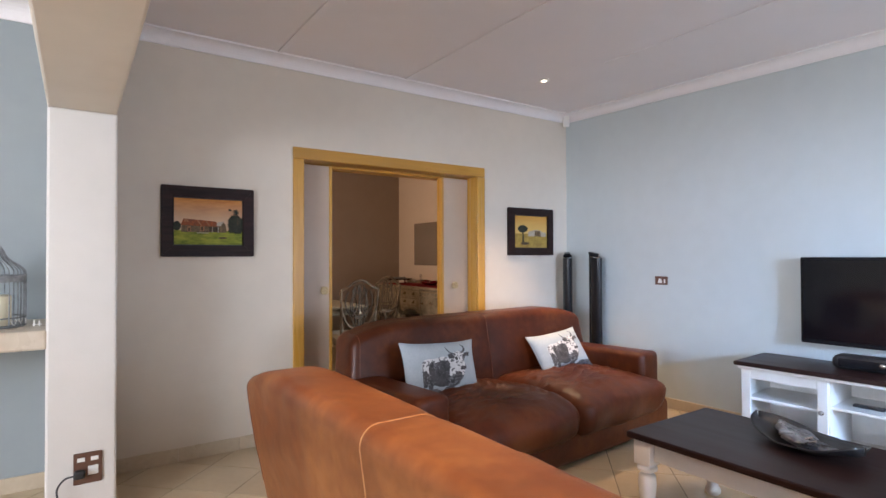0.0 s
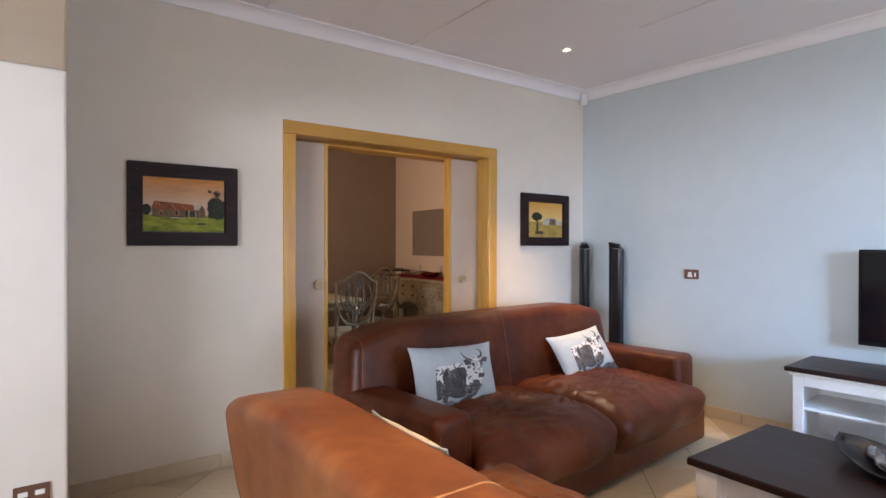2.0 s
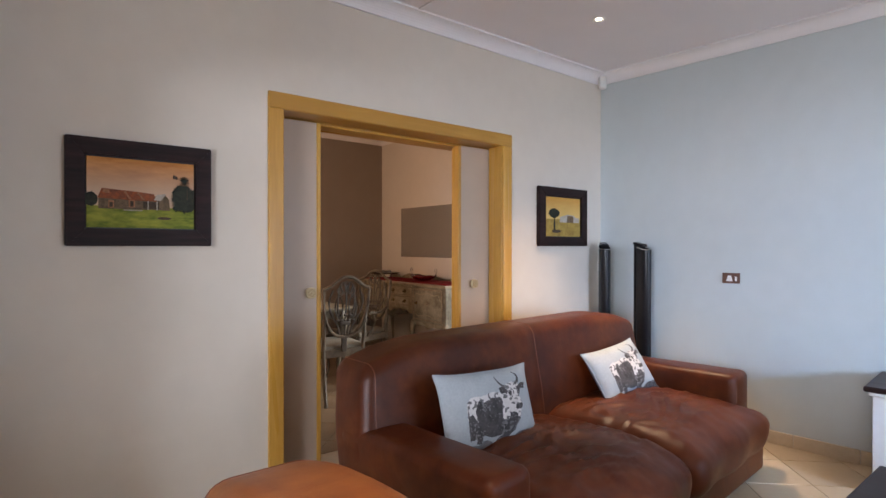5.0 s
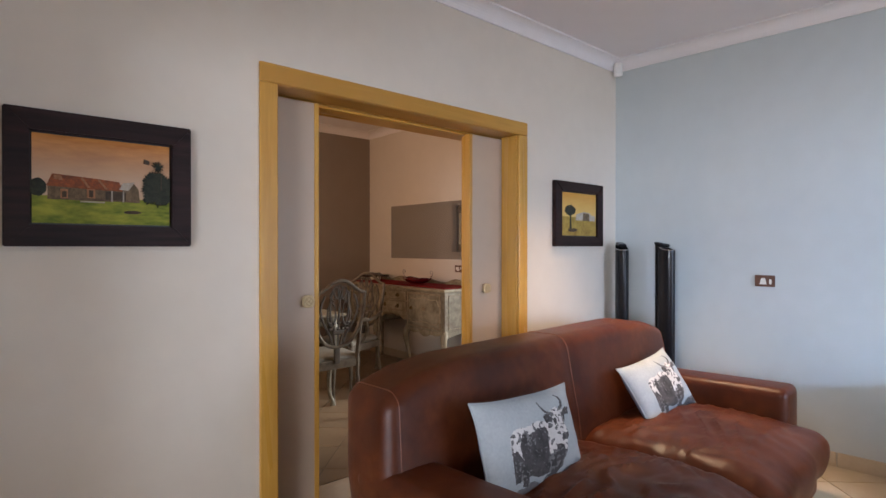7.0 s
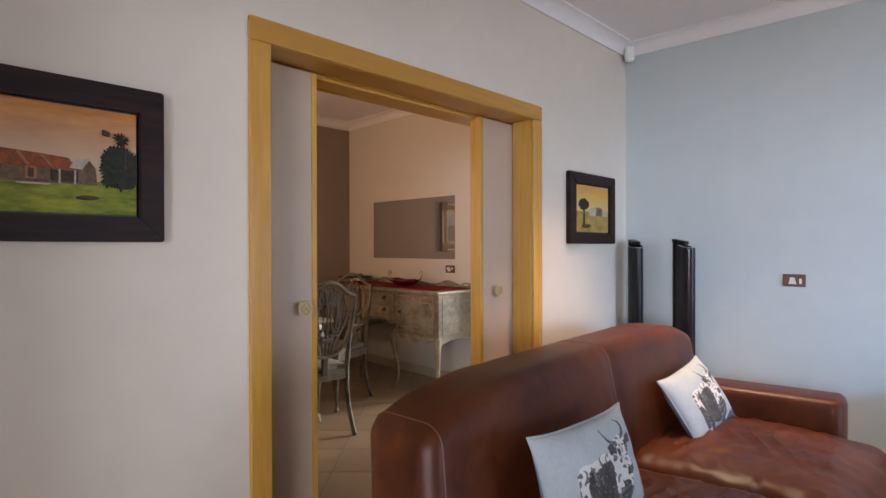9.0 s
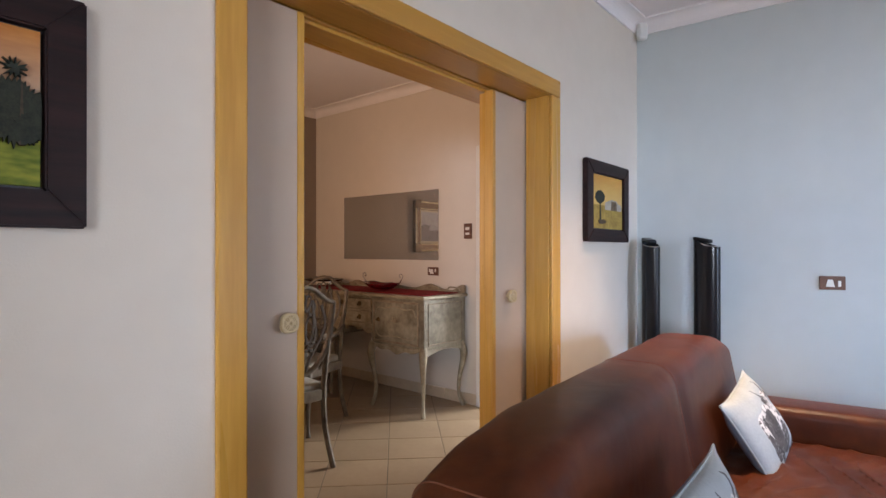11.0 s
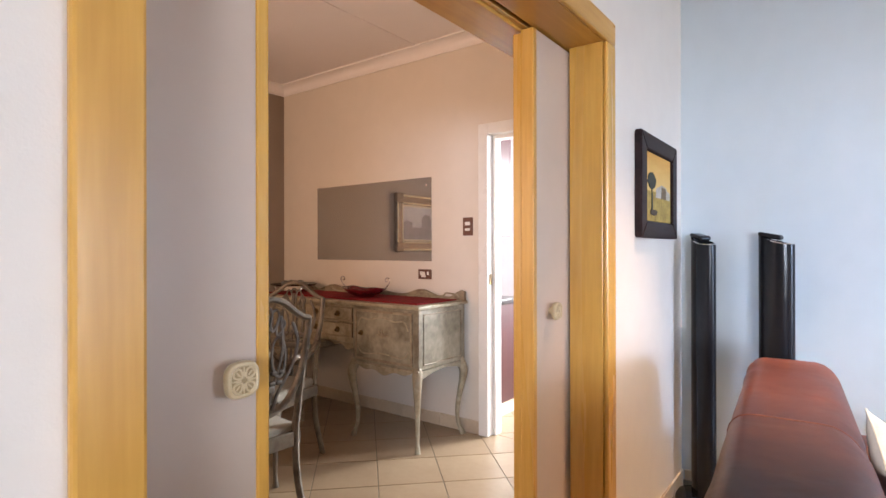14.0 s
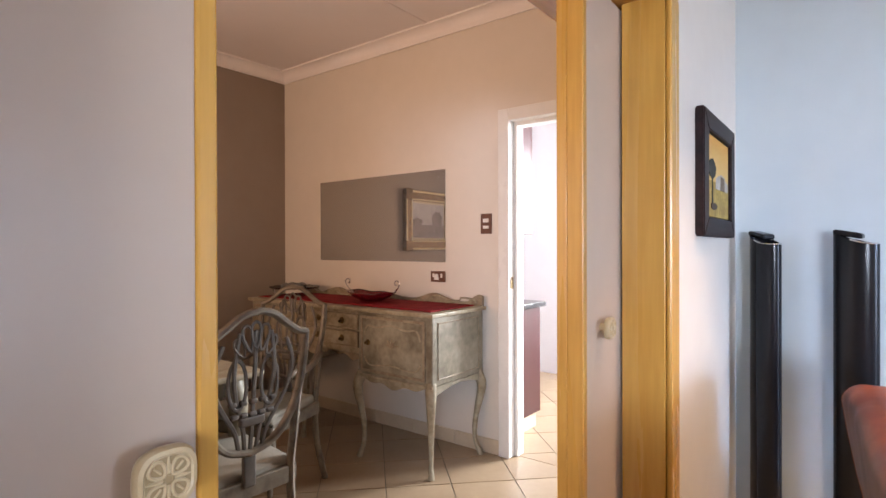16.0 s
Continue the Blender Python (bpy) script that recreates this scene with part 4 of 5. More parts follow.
def ramp_sky(name, low, mid, high):
    m = surf(name, mid, high, scale=7, rough=0.6, spec=0.2, fine=24, stretch=(0.6, 1, 2.2), distort=0.8, detail=6)
    n, l = m.node_tree.nodes, m.node_tree.links
    tc = [q for q in n if q.bl_idname == "ShaderNodeTexCoord"][0]
    ramp = [q for q in n if q.bl_idname == "ShaderNodeValToRGB"][0]
    sep = n.new("ShaderNodeSeparateXYZ")
    l.new(tc.outputs["Object"], sep.inputs[0])
    mr = n.new("ShaderNodeMapRange")
    mr.inputs[1].default_value, mr.inputs[2].default_value = 0.0, 0.15
    l.new(sep.outputs[2], mr.inputs[0])
    mix = n.new("ShaderNodeMix")
    mix.data_type = "RGBA"
    l.new(mr.outputs[0], mix.inputs[0])
    mix.inputs[6].default_value = (*low, 1)
    l.new(ramp.outputs[0], mix.inputs[7])
    l.new(mix.outputs[2], n["Principled BSDF"].inputs["Base Color"])
    return m


P_SKY1 = ramp_sky("print_sunset_sky", (0.58, 0.40, 0.28), (0.36, 0.11, 0.018), (0.62, 0.27, 0.07))
P_SKY2 = ramp_sky("print_golden_sky", (0.66, 0.44, 0.15), (0.62, 0.33, 0.07), (0.54, 0.26, 0.05))
P_GRASS = inks("print_green_grass", (0.31, 0.32, 0.045), (0.10, 0.14, 0.02), 20, stretch=(0.35, 1, 1))
P_STRAW = inks("print_straw_grass", (0.45, 0.31, 0.07), (0.25, 0.16, 0.045), 26)
P_RUST = inks("print_rusty_roof", (0.36, 0.10, 0.035), (0.16, 0.06, 0.035), 40)
P_RUSTPALE = inks("print_faded_rust", (0.40, 0.19, 0.10), (0.27, 0.12, 0.06), 40)
P_STONE = inks("print_stone_wall", (0.20, 0.135, 0.08), (0.10, 0.07, 0.045), 50)
P_PALE = inks("print_pale_wall", (0.48, 0.43, 0.37), (0.36, 0.31, 0.26), 30)
P_TREE = inks("print_dark_tree", (0.018, 0.02, 0.016), (0.04, 0.045, 0.03), 60)
P_LINE = inks("print_shadow", (0.05, 0.035, 0.025), (0.09, 0.06, 0.04), 60)
P_OIL = inks("oil_painting_sky", (0.56, 0.54, 0.54), (0.40, 0.39, 0.40), 7)
P_OIL2 = inks("oil_painting_land", (0.30, 0.27, 0.27), (0.19, 0.175, 0.175), 12)


def picture(m, w, h, iw, ih, label, pieces, frame_mat=M_FRAMEWOOD, depth=0.032, group="framed prints", slip=None):
    """A framed picture; local x across, z up, its back at y=0 and its front towards -y; pieces: (name, ink, outline) in the print's own -1..1."""
    p = thing("framed_picture", m, label, "picture", group)
    bw, bh = (w - iw) / 2, (h - ih) / 2
    for nm, pl in (("frame_rail", [(-w / 2, h / 2), (w / 2, h / 2), (iw / 2, ih / 2), (-iw / 2, ih / 2)]), ("frame_rail", [(-w / 2, -h / 2), (w / 2, -h / 2), (iw / 2, -ih / 2), (-iw / 2, -ih / 2)]),
                   ("frame_stile", [(-w / 2, -h / 2), (-w / 2, h / 2), (-iw / 2, ih / 2), (-iw / 2, -ih / 2)]), ("frame_stile", [(w / 2, -h / 2), (w / 2, h / 2), (iw / 2, ih / 2), (iw / 2, -ih / 2)])):
        bm = slab(B(), pl, 0.0, -depth, lambda u, v, a: (u, a, v))
        bmesh.ops.bevel(bm, geom=bm.edges[:], offset=0.004, segments=2, affect="EDGES")
        part(nm, bm, frame_mat, p)
    part("backing", box(B(), -iw / 2 - 0.004, iw / 2 + 0.004, -0.008, -0.002, -ih / 2 - 0.004, ih / 2 + 0.004), M_MATBLACK, p)
    iw, ih = iw - 0.012, ih - 0.012
    if slip:
        part("slip", box(B(), -iw / 2, iw / 2, -0.012, -0.008, -ih / 2, ih / 2), slip, p)
        iw, ih = iw - 0.05, ih - 0.05
    y = -0.019
    for nm, ink, pl in pieces:
        y -= 0.0006
        part(nm, slab(B(), [(u * iw / 2, v * ih / 2) for u, v in pl], -0.008, y, lambda u, v, a: (u, a, v)), ink, p)
    return p


def rect(u0, u1, v0, v1):
    return [(u0, v0), (u1, v0), (u1, v1), (u0, v1)]


def blob(cu, cv, ru, rv, n=40, rough=0.18, seed=1):
    return [(min(0.999, cu + ru * math.cos(a) * (1 + rough * noise.noise(Vector((3 * math.cos(a), 3 * math.sin(a), seed))))),
             cv + rv * math.sin(a) * (1 + rough * noise.noise(Vector((3 * math.cos(a) + 5, 3 * math.sin(a), seed))))) for a in [2 * math.pi * i / n for i in range(n)]]


def ragged(cu, cv, ru, rv, n, depth, seed):
    """An outline of many pointed tufts or blades."""
    out = []
    for i in range(2 * n):
        a = math.pi * i / n
        k = 1 - depth * (i % 2) * (1 + 0.9 * noise.noise(Vector((i * 0.73, seed, 0.4)))) + 0.13 * noise.noise(Vector((i * 1.37, seed, 2.1))) + 0.3 * noise.noise(Vector((2 * math.cos(a), 2 * math.sin(a), seed)))
        out.append((min(0.999, cu + ru * k * math.cos(a)), cv + rv * k * math.sin(a)))
    return out


farm = [("sky", P_SKY1, rect(-1, 1, -0.45, 1)), ("lawn", P_GRASS, rect(-1, 1, -1, -0.38)), ("bush", P_TREE, blob(-0.93, -0.2, 0.12, 0.2, seed=3)),
        ("farmhouse_wall", P_STONE, [(-0.8, -0.46), (0.1, -0.46), (0.1, -0.12), (-0.8, -0.12)]), ("farmhouse_wall", P_STONE, [(0.1, -0.45), (0.52, -0.46), (0.5, -0.14), (0.42, 0.02), (0.22, -0.05), (0.1, -0.14)]),
        ("roof", P_RUST, [(-0.82, -0.16), (-0.74, 0.12), (-0.1, 0.06), (0.2, 0.02), (0.26, -0.2), (-0.1, -0.2)]), ("roof", P_PALE, [(0.2, -0.16), (0.26, 0.0), (0.44, 0.04), (0.34, -0.18)]),
        ("veranda_shade", P_LINE, rect(0.0, 0.3, -0.42, -0.22)), 
        ("window_print", P_RUSTPALE, rect(-0.63, -0.53, -0.43, -0.22)), ("window_print", P_LINE, rect(-0.61, -0.55, -0.41, -0.27)), ("window_print", P_RUSTPALE, rect(-0.27, -0.15, -0.40, -0.19)), ("window_print", P_LINE, rect(-0.24, -0.18, -0.38, -0.22)),
        ("roof_streak", P_RUSTPALE, [(-0.36, 0.06), (-0.33, 0.07), (-0.22, -0.16), (-0.26, -0.16)]), ("roof_streak", P_RUSTPALE, [(-0.12, 0.04), (-0.09, 0.04), (0.03, -0.17), (-0.01, -0.17)]), ("roof_streak", P_RUSTPALE, [(-0.72, 0.09), (-0.62, 0.08), (-0.60, -0.02), (-0.72, 0.0)]),
        ("post", P_PALE, rect(0.08, 0.1, -0.46, -0.2)), ("post", P_PALE, rect(0.25, 0.27, -0.46, -0.2)),
        ("tree_print", P_TREE, ragged(0.80, -0.1, 0.27, 0.44, 40, 0.17, 5)), ("windmill_tower", P_LINE, [(0.83, -0.5), (0.85, 0.3), (0.86, 0.3), (0.87, -0.5)]), ("tree_print", P_TREE, ragged(0.9, -0.3, 0.12, 0.2, 22, 0.16, 11)),
        ("windmill_wheel", P_TREE, ragged(0.8, 0.46, 0.1, 0.145, 13, 0.62, 9)), ("windmill_vane", P_LINE, [(0.58, 0.62), (0.66, 0.58), (0.66, 0.5), (0.58, 0.52)]),
        ("trough", P_LINE, blob(0.4, -0.7, 0.13, 0.04, 24, 0.3, 2)), ("path_line", P_PALE, rect(-0.36, -0.02, -0.5, -0.475))]
picture(pose(0.7425, WY, 1.538), 0.583, 0.468, 0.44, 0.318, "dark wood framed print of a farmhouse under an orange sky", farm)
karoo = [("sky", P_SKY2, rect(-1, 1, -0.2, 1)), ("veld", P_STRAW, rect(-1, 1, -1, -0.12)), ("far_wall", P_PALE, [(-0.22, -0.28), (0.94, -0.28), (0.94, -0.04), (0.7, 0.0), (0.6, 0.1), (0.25, 0.14), (-0.18, 0.0)]),
         ("shadow_wall", P_STONE, [(0.2, -0.28), (0.6, -0.28), (0.58, 0.06), (0.24, 0.08)]), ("tree_trunk", P_TREE, [(-0.56, -0.7), (-0.46, -0.7), (-0.5, 0.1), (-0.55, 0.1)]),
         ("tree_crown", P_TREE, blob(-0.53, 0.18, 0.3, 0.24, 40, 0.2, 4)), ("rocks", P_LINE, blob(-0.4, -0.74, 0.24, 0.09, 30, 0.4, 6))]
picture(pose(3.71, WY, 1.538), 0.598, 0.462, 0.438, 0.32, "dark wood framed print of a lone tree in golden veld", karoo)
old = [("sky", P_OIL, rect(-1, 1, -0.3, 1)), ("land", P_OIL2, rect(-1, 1, -1, -0.25)), ("tree_mass", P_OIL2, blob(-0.55, 0.1, 0.34, 0.5, 40, 0.35, 2)), ("tree_mass", P_OIL2, blob(0.7, -0.1, 0.3, 0.25, 40, 0.35, 8))]
pic = picture(pose(2.23, 7.29, 1.567), 0.84, 0.66, 0.62, 0.44, "ornate gilt framed old landscape painting on the taupe wall", old, M_GILT, 0.05, "", M_CREAMSLIP)
M_GILT_PALE = surf("pale_rubbed_gilt", (0.78, 0.68, 0.47), (0.52, 0.42, 0.25), scale=30, rough=0.35, metal=0.3)
for w2, h2, r, yy in ((0.405, 0.315, 0.011, -0.05), (0.318, 0.228, 0.009, -0.046), (0.298, 0.208, 0.006, -0.03)):
    loop = [(-w2, yy, -h2), (w2, yy, -h2), (w2, yy, h2), (-w2, yy, h2)]
    for a, b in zip(loop, loop[1:] + loop[:1]):
        part("gilt_bead", tube(B(), [a, b], r, 8), M_GILT_PALE, pic, "rubbed pale gilt moulding", True)
for sx in (-1, 1):
    for sz in (-1, 1):
        part("corner_ornament", softbox(B(), (sx * 0.37, -0.05, sz * 0.28), (0.12, 0.03, 0.12), 0.014, (3, 1, 3)), M_GILT, pic, smooth=True)


# ---- fittings ----
def plate(m, w, h, label, kind_name, bits):
    p = thing(kind_name, m, label, "socket" if "socket" in kind_name else "switch")
    part("cover_plate", box(B(), -w / 2, w / 2, -0.010, 0, -h / 2, h / 2, 0.003), M_BROWNPLATE, p, "brown plastic cover plate")
    for nm, x0, x1, z0, z1, mm in bits:
        part(nm, box(B(), x0, x1, -0.0135, -0.009, z0, z1, 0.0015), mm, p)
    return p


def tri(p, mm):
    part("socket_face", slab(B(), [(-0.030, -0.022), (0.012, -0.022), (0.002, 0.018), (-0.020, 0.018)], -0.009, -0.0135, lambda u, v, a: (u, a, v)), mm, p)


EAST = SKEW @ pose(0, -1.055, 1.078, 0, 0, -90)
p = plate(EAST, 0.118, 0.075, "brown single wall socket on the pale blue wall", "wall_socket", [("rocker", 0.026, 0.040, -0.02, 0.012, M_WHITEPLASTIC)])
tri(p, M_WHITEPLASTIC)
p = plate(pose(0.056, 3.27, 0.24), 0.122, 0.155, "brown double wall socket with a black plug on the pier", "wall_socket",
          [("rocker", -0.045, -0.012, 0.035, 0.055, M_WHITEPLASTIC), ("rocker", 0.012, 0.045, 0.035, 0.055, M_WHITEPLASTIC), ("socket_face", 0.0, 0.045, -0.035, 0.01, M_WHITEPLASTIC)])
plug = thing("plug_and_cable", pose(0.03, 3.258, 0.22), "black plug with its cable hanging to the floor", "plug")
part("plug_body", softbox(B(), (-0.01, -0.02, 0), (0.05, 0.04, 0.04), 0.012, (2, 2, 2)), M_MATBLACK, plug, smooth=True)
part("cable", tube(B(), smoothed([(-0.03, -0.03, 0), (-0.07, -0.035, -0.005), (-0.10, -0.035, -0.05), (-0.095, -0.04, -0.12), (-0.11, -0.05, -0.2), (-0.15, -0.06, -0.247)]), 0.0045, 8), M_MATBLACK, plug, smooth=True)
DE = pose(4.16, 5.635, 1.076, 0, 0, -90)
p = plate(DE, 0.12, 0.072, "brown wall socket above the sideboard", "wall_socket", [("rocker", 0.024, 0.040, -0.006, 0.02, M_WHITEPLASTIC), ("rocker", -0.042, -0.026, -0.006, 0.02, M_WHITEPLASTIC)])
tri(p, M_WHITEPLASTIC)
plate(pose(4.16, 5.255, 1.415, 0, 0, -90), 0.08, 0.125, "brown light switch beside the kitchen door", "light_switch",
      [("rocker", -0.02, 0.02, 0.008, 0.032, M_WHITEPLASTIC), ("rocker", -0.02, 0.02, -0.03, -0.012, M_WHITEPLASTIC)])
for dx, dy in DOWNLIGHTS:
    dl = thing("downlight", pose(dx, dy, CEIL), "small round recessed halogen downlight, lit", "light", "halogen downlights")
    bm = B()
    ringp = [(0.030, -0.001), (0.045, -0.001), (0.047, -0.004), (0.042, -0.008), (0.033, -0.008)]
    rr = [[bm.verts.new((r * math.cos(a), r * math.sin(a), z)) for a in [2 * math.pi * i / 28 for i in range(28)]] for r, z in ringp]
    for a, b in zip(rr, rr[1:] + rr[:1]):
        for i in range(28):
            bm.faces.new((a[i], a[(i + 1) % 28], b[(i + 1) % 28], b[i]))
    part("trim_ring", bm, M_WHITEPLASTIC, dl, smooth=True)
    part("lens", lathe(B(), [(0.020, -0.0015), (0.018, -0.005)], 24), M_LAMP, dl, "glowing halogen lens")
pir = thing("motion_sensor", pose(4.20, 3.858, 2.69, 0, 0, -45), "white plastic alarm sensor in the ceiling corner", "sensor")
part("housing", softbox(B(), (0, -0.02, 0), (0.065, 0.05, 0.11), 0.018, (3, 2, 4)), M_WHITEPLASTIC, pir, smooth=True)
part("lens", softbox(B(), (0, -0.042, -0.012), (0.045, 0.012, 0.05), 0.005, (3, 1, 3)), M_ENAMEL, pir, smooth=True)

# ---- alcove shelf with its bird cage ----
sh = solid("stone_shelf", box(B(), -1.6, -0.112, 3.27, 3.92, 0.85, 0.945, 0.012), M_MARBLE, "thick cream stone shelf built into the alcove", "shelf", "structure")
cage = thing("bird_cage", pose(-0.36, 3.58, 0.945), "grey painted wire bird cage holding an ivory candle", "bird cage")
R = 0.145
for z in (0.008, 0.05, 0.235, 0.265):
    part("hoop", tube(B(), [(R * math.cos(a), R * math.sin(a), z) for a in [2 * math.pi * i / 36 for i in range(36)]], 0.004, 6, closed=True), M_CAGE, cage)
part("band", lathe(B(), [(R - 0.002, 0.235), (R + 0.003, 0.237), (R + 0.003, 0.263), (R - 0.002, 0.265)], 36), M_CAGE, cage, smooth=True)
for i in range(20):
    a = 2 * math.pi * i / 20
    c, s = math.cos(a), math.sin(a)
    pts = [(R * c, R * s, 0.0), (R * c, R * s, 0.25), (R * 0.93 * c, R * 0.93 * s, 0.30), (R * 0.55 * c, R * 0.55 * s, 0.345), (R * 0.42 * c, R * 0.42 * s, 0.37), (R * 0.34 * c, R * 0.34 * s, 0.40), (0.012 * c, 0.012 * s, 0.44)]
    part("wire", tube(B(), smoothed(pts, 4), 0.003, 5), M_CAGE, cage)
part("finial", lathe(B(), [(0.012, 0.435), (0.016, 0.445), (0.01, 0.455), (0.013, 0.465), (0.004, 0.48)], 14), M_CAGE, cage, smooth=True)
part("base_tray", lathe(B(), [(R - 0.004, 0.0), (R - 0.002, 0.006), (R - 0.01, 0.008)], 36), M_CAGE, cage)
for k in range(9):
    a = 2 * math.pi * k / 9
    cx, cy = R * math.cos(a), R * math.sin(a)
    sp = [(cx - 0.03 * math.sin(a) * t, cy + 0.03 * math.cos(a) * t, 0.028 + 0.014 * math.sin(4 * t)) for t in [q / 8 - 1 for q in range(17)]]
    part("scroll", tube(B(), sp, 0.0022, 5), M_ENAMEL, cage)
cn = thing("pillar_candle", pose(-0.33, 3.56, 0.954), "ivory pillar candle inside the bird cage", "candle")
part("wax", lathe(B(), [(0.056, 0), (0.058, 0.004), (0.057, 0.15), (0.05, 0.156), (0.03, 0.15)], 28), M_CANDLE, cn, smooth=True)
part("wick", tube(B(), [(0, 0, 0.15), (0.002, 0, 0.166)], 0.0015, 5), M_MATBLACK, cn)
orn = thing("small_ornament", pose(-0.165, 3.50, 0.945), "tiny white ornament on the stone shelf", "ornament")
part("post", box(B(), -0.014, -0.008, -0.004, 0.004, 0, 0.032, 0.001), M_WHITEPLASTIC, orn)
part("post", box(B(), 0.008, 0.014, -0.004, 0.004, 0, 0.028, 0.001), M_WHITEPLASTIC, orn)
part("crossbar", box(B(), -0.018, 0.022, -0.003, 0.003, 0.008, 0.012), M_WHITEPLASTIC, orn)


# ---- dining room: sideboard ----
sb = thing("sideboard", Matrix.Identity(4), "distressed grey-green sideboard on cabriole legs against the cream wall", "sideboard")
FX, BX, Y0, Y1 = 3.625, 4.125, 5.262, 6.95
YA, YB = 5.835, 6.377

part("top_board", box(B(), FX - 0.025, BX + 0.012, Y0 - 0.02, Y1 + 0.02, 0.885, 0.908, 0.006, 3), M_DISTRESS_L, sb, "worn cream edged top")
for ya, yb, nm in ((Y0, YA, "cupboard_body"), (YB, Y1, "cupboard_body")):
    part(nm, box(B(), FX, BX, ya, yb, 0.505, 0.8845, 0.006), M_DISTRESS, sb)
part("drawer_body", box(B(), FX + 0.03, BX, YA + 0.0005, YB - 0.0005, 0.615, 0.8845, 0.003), M_DISTRESS_L, sb)


def strip(y0, y1, z0, z1, d, name, mm, parent, bev=0.003):
    return part(name, box(B(), FX - d, FX + 0.002, y0, y1, z0, z1, bev), mm, parent)


for ya, yb, hand in ((Y0, YA, 1), (YB, Y1, -1)):
    dr = part("cupboard_door", box(B(), FX - 0.006, FX + 0.002, ya + 0.045, yb - 0.03, 0.53, 0.862, 0.004), M_DISTRESS, sb)
    for q in ((ya + 0.045, yb - 0.03, 0.846, 0.862), (ya + 0.045, yb - 0.03, 0.53, 0.546), (ya + 0.045, ya + 0.06, 0.546, 0.846), (yb - 0.045, yb - 0.03, 0.546, 0.846)):
        strip(*q, 0.013, "moulding", M_DISTRESS_D, dr)
    w0, w1 = ya + 0.075, yb - 0.06
    arch = smoothed([(FX - 0.008, w0, 0.75), (FX - 0.010, w0 + 0.03, 0.805), (FX - 0.010, w0 + 0.11, 0.80), (FX - 0.010, (w0 + w1) / 2, 0.818), (FX - 0.010, w1 - 0.11, 0.80), (FX - 0.010, w1 - 0.03, 0.805), (FX - 0.008, w1, 0.75)])
    part("carved_arch", tube(B(), arch, 0.006, 6), M_DISTRESS_L, dr, smooth=True)
    part("carved_base", tube(B(), smoothed([(FX - 0.008, w0, 0.62), (FX - 0.010, w0 + 0.05, 0.575), (FX - 0.010, (w0 + w1) / 2, 0.588), (FX - 0.010, w1 - 0.05, 0.575), (FX - 0.008, w1, 0.62)]), 0.005, 6), M_DISTRESS_L, dr, smooth=True)
    for k in range(5):
        a = radians(-60 + 30 * k)
        cy = (w0 + w1) / 2
        part("carved_leaf", tube(B(), smoothed([(FX - 0.007, cy, 0.69), (FX - 0.011, cy + 0.03 * math.sin(a), 0.69 + 0.03 * math.cos(a)), (FX - 0.007, cy + 0.055 * math.sin(a * 1.2), 0.69 + 0.05 * math.cos(a * 1.2))], 4), [0.003 + 0.003 * math.sin(math.pi * i / 8) for i in range(9)], 6), M_DISTRESS_D, dr, smooth=True)
    ky = yb - 0.085 if hand > 0 else ya + 0.085
    part("escutcheon", lathe(B(), [(0.018, 0), (0.017, 0.003), (0.008, 0.005)], 18, (FX - 0.006, ky, 0.705), pose(0, 0, 0, 0, -90, 0)), M_BRASS, dr, "antique brass escutcheon", True)
    part("drop_pull", lathe(B(), [(0.004, 0), (0.004, 0.012), (0.009, 0.017), (0.005, 0.022)], 14, (FX - 0.010, ky, 0.705), pose(0, 0, 0, 0, -90, 0)), M_BRASS, dr, "antique brass pull", True)
    # scalloped apron below the cupboard
    n = 28
    low = []
    for i in range(n + 1):
        t = i / n
        low.append((ya + 0.03 + (yb - ya - 0.06) * t, 0.468 + 0.009 * math.cos(6 * math.pi * t) - 0.012 * math.exp(-((t - 0.5) / 0.16) ** 2) + 0.02 * (2 * t - 1) ** 2))
    part("apron", slab(B(), [(ya + 0.03, 0.506)] + low + [(yb - 0.03, 0.506)], FX - 0.004, FX + 0.02, lambda u, v, a: (a, u, v)), M_DISTRESS_L, sb)
    part("lower_moulding", box(B(), FX - 0.012, FX + 0.01, ya - 0.004, yb + 0.004, 0.498, 0.512, 0.004), M_DISTRESS_L, sb)
for yy in (Y0, Y1):
    s = -1 if yy == Y0 else 1
    low = [(FX + 0.03 + (BX - FX - 0.06) * i / 20, 0.455 + 0.035 * math.sin(math.pi * i / 20)) for i in range(21)]
    part("side_apron", slab(B(), [(FX + 0.03, 0.506)] + low + [(BX - 0.03, 0.506)], yy + s * 0.003, yy - s * 0.018, lambda u, v, a: (u, a, v)), M_DISTRESS, sb)
    pts = [(FX + 0.05, 0.54), (BX - 0.05, 0.54), (BX - 0.05, 0.85), (FX + 0.05, 0.85)]
    part("side_moulding", tube(B(), [(u, yy + s * 0.001, v) for u, v in pts], 0.005, 6, closed=True), M_DISTRESS_D, sb)
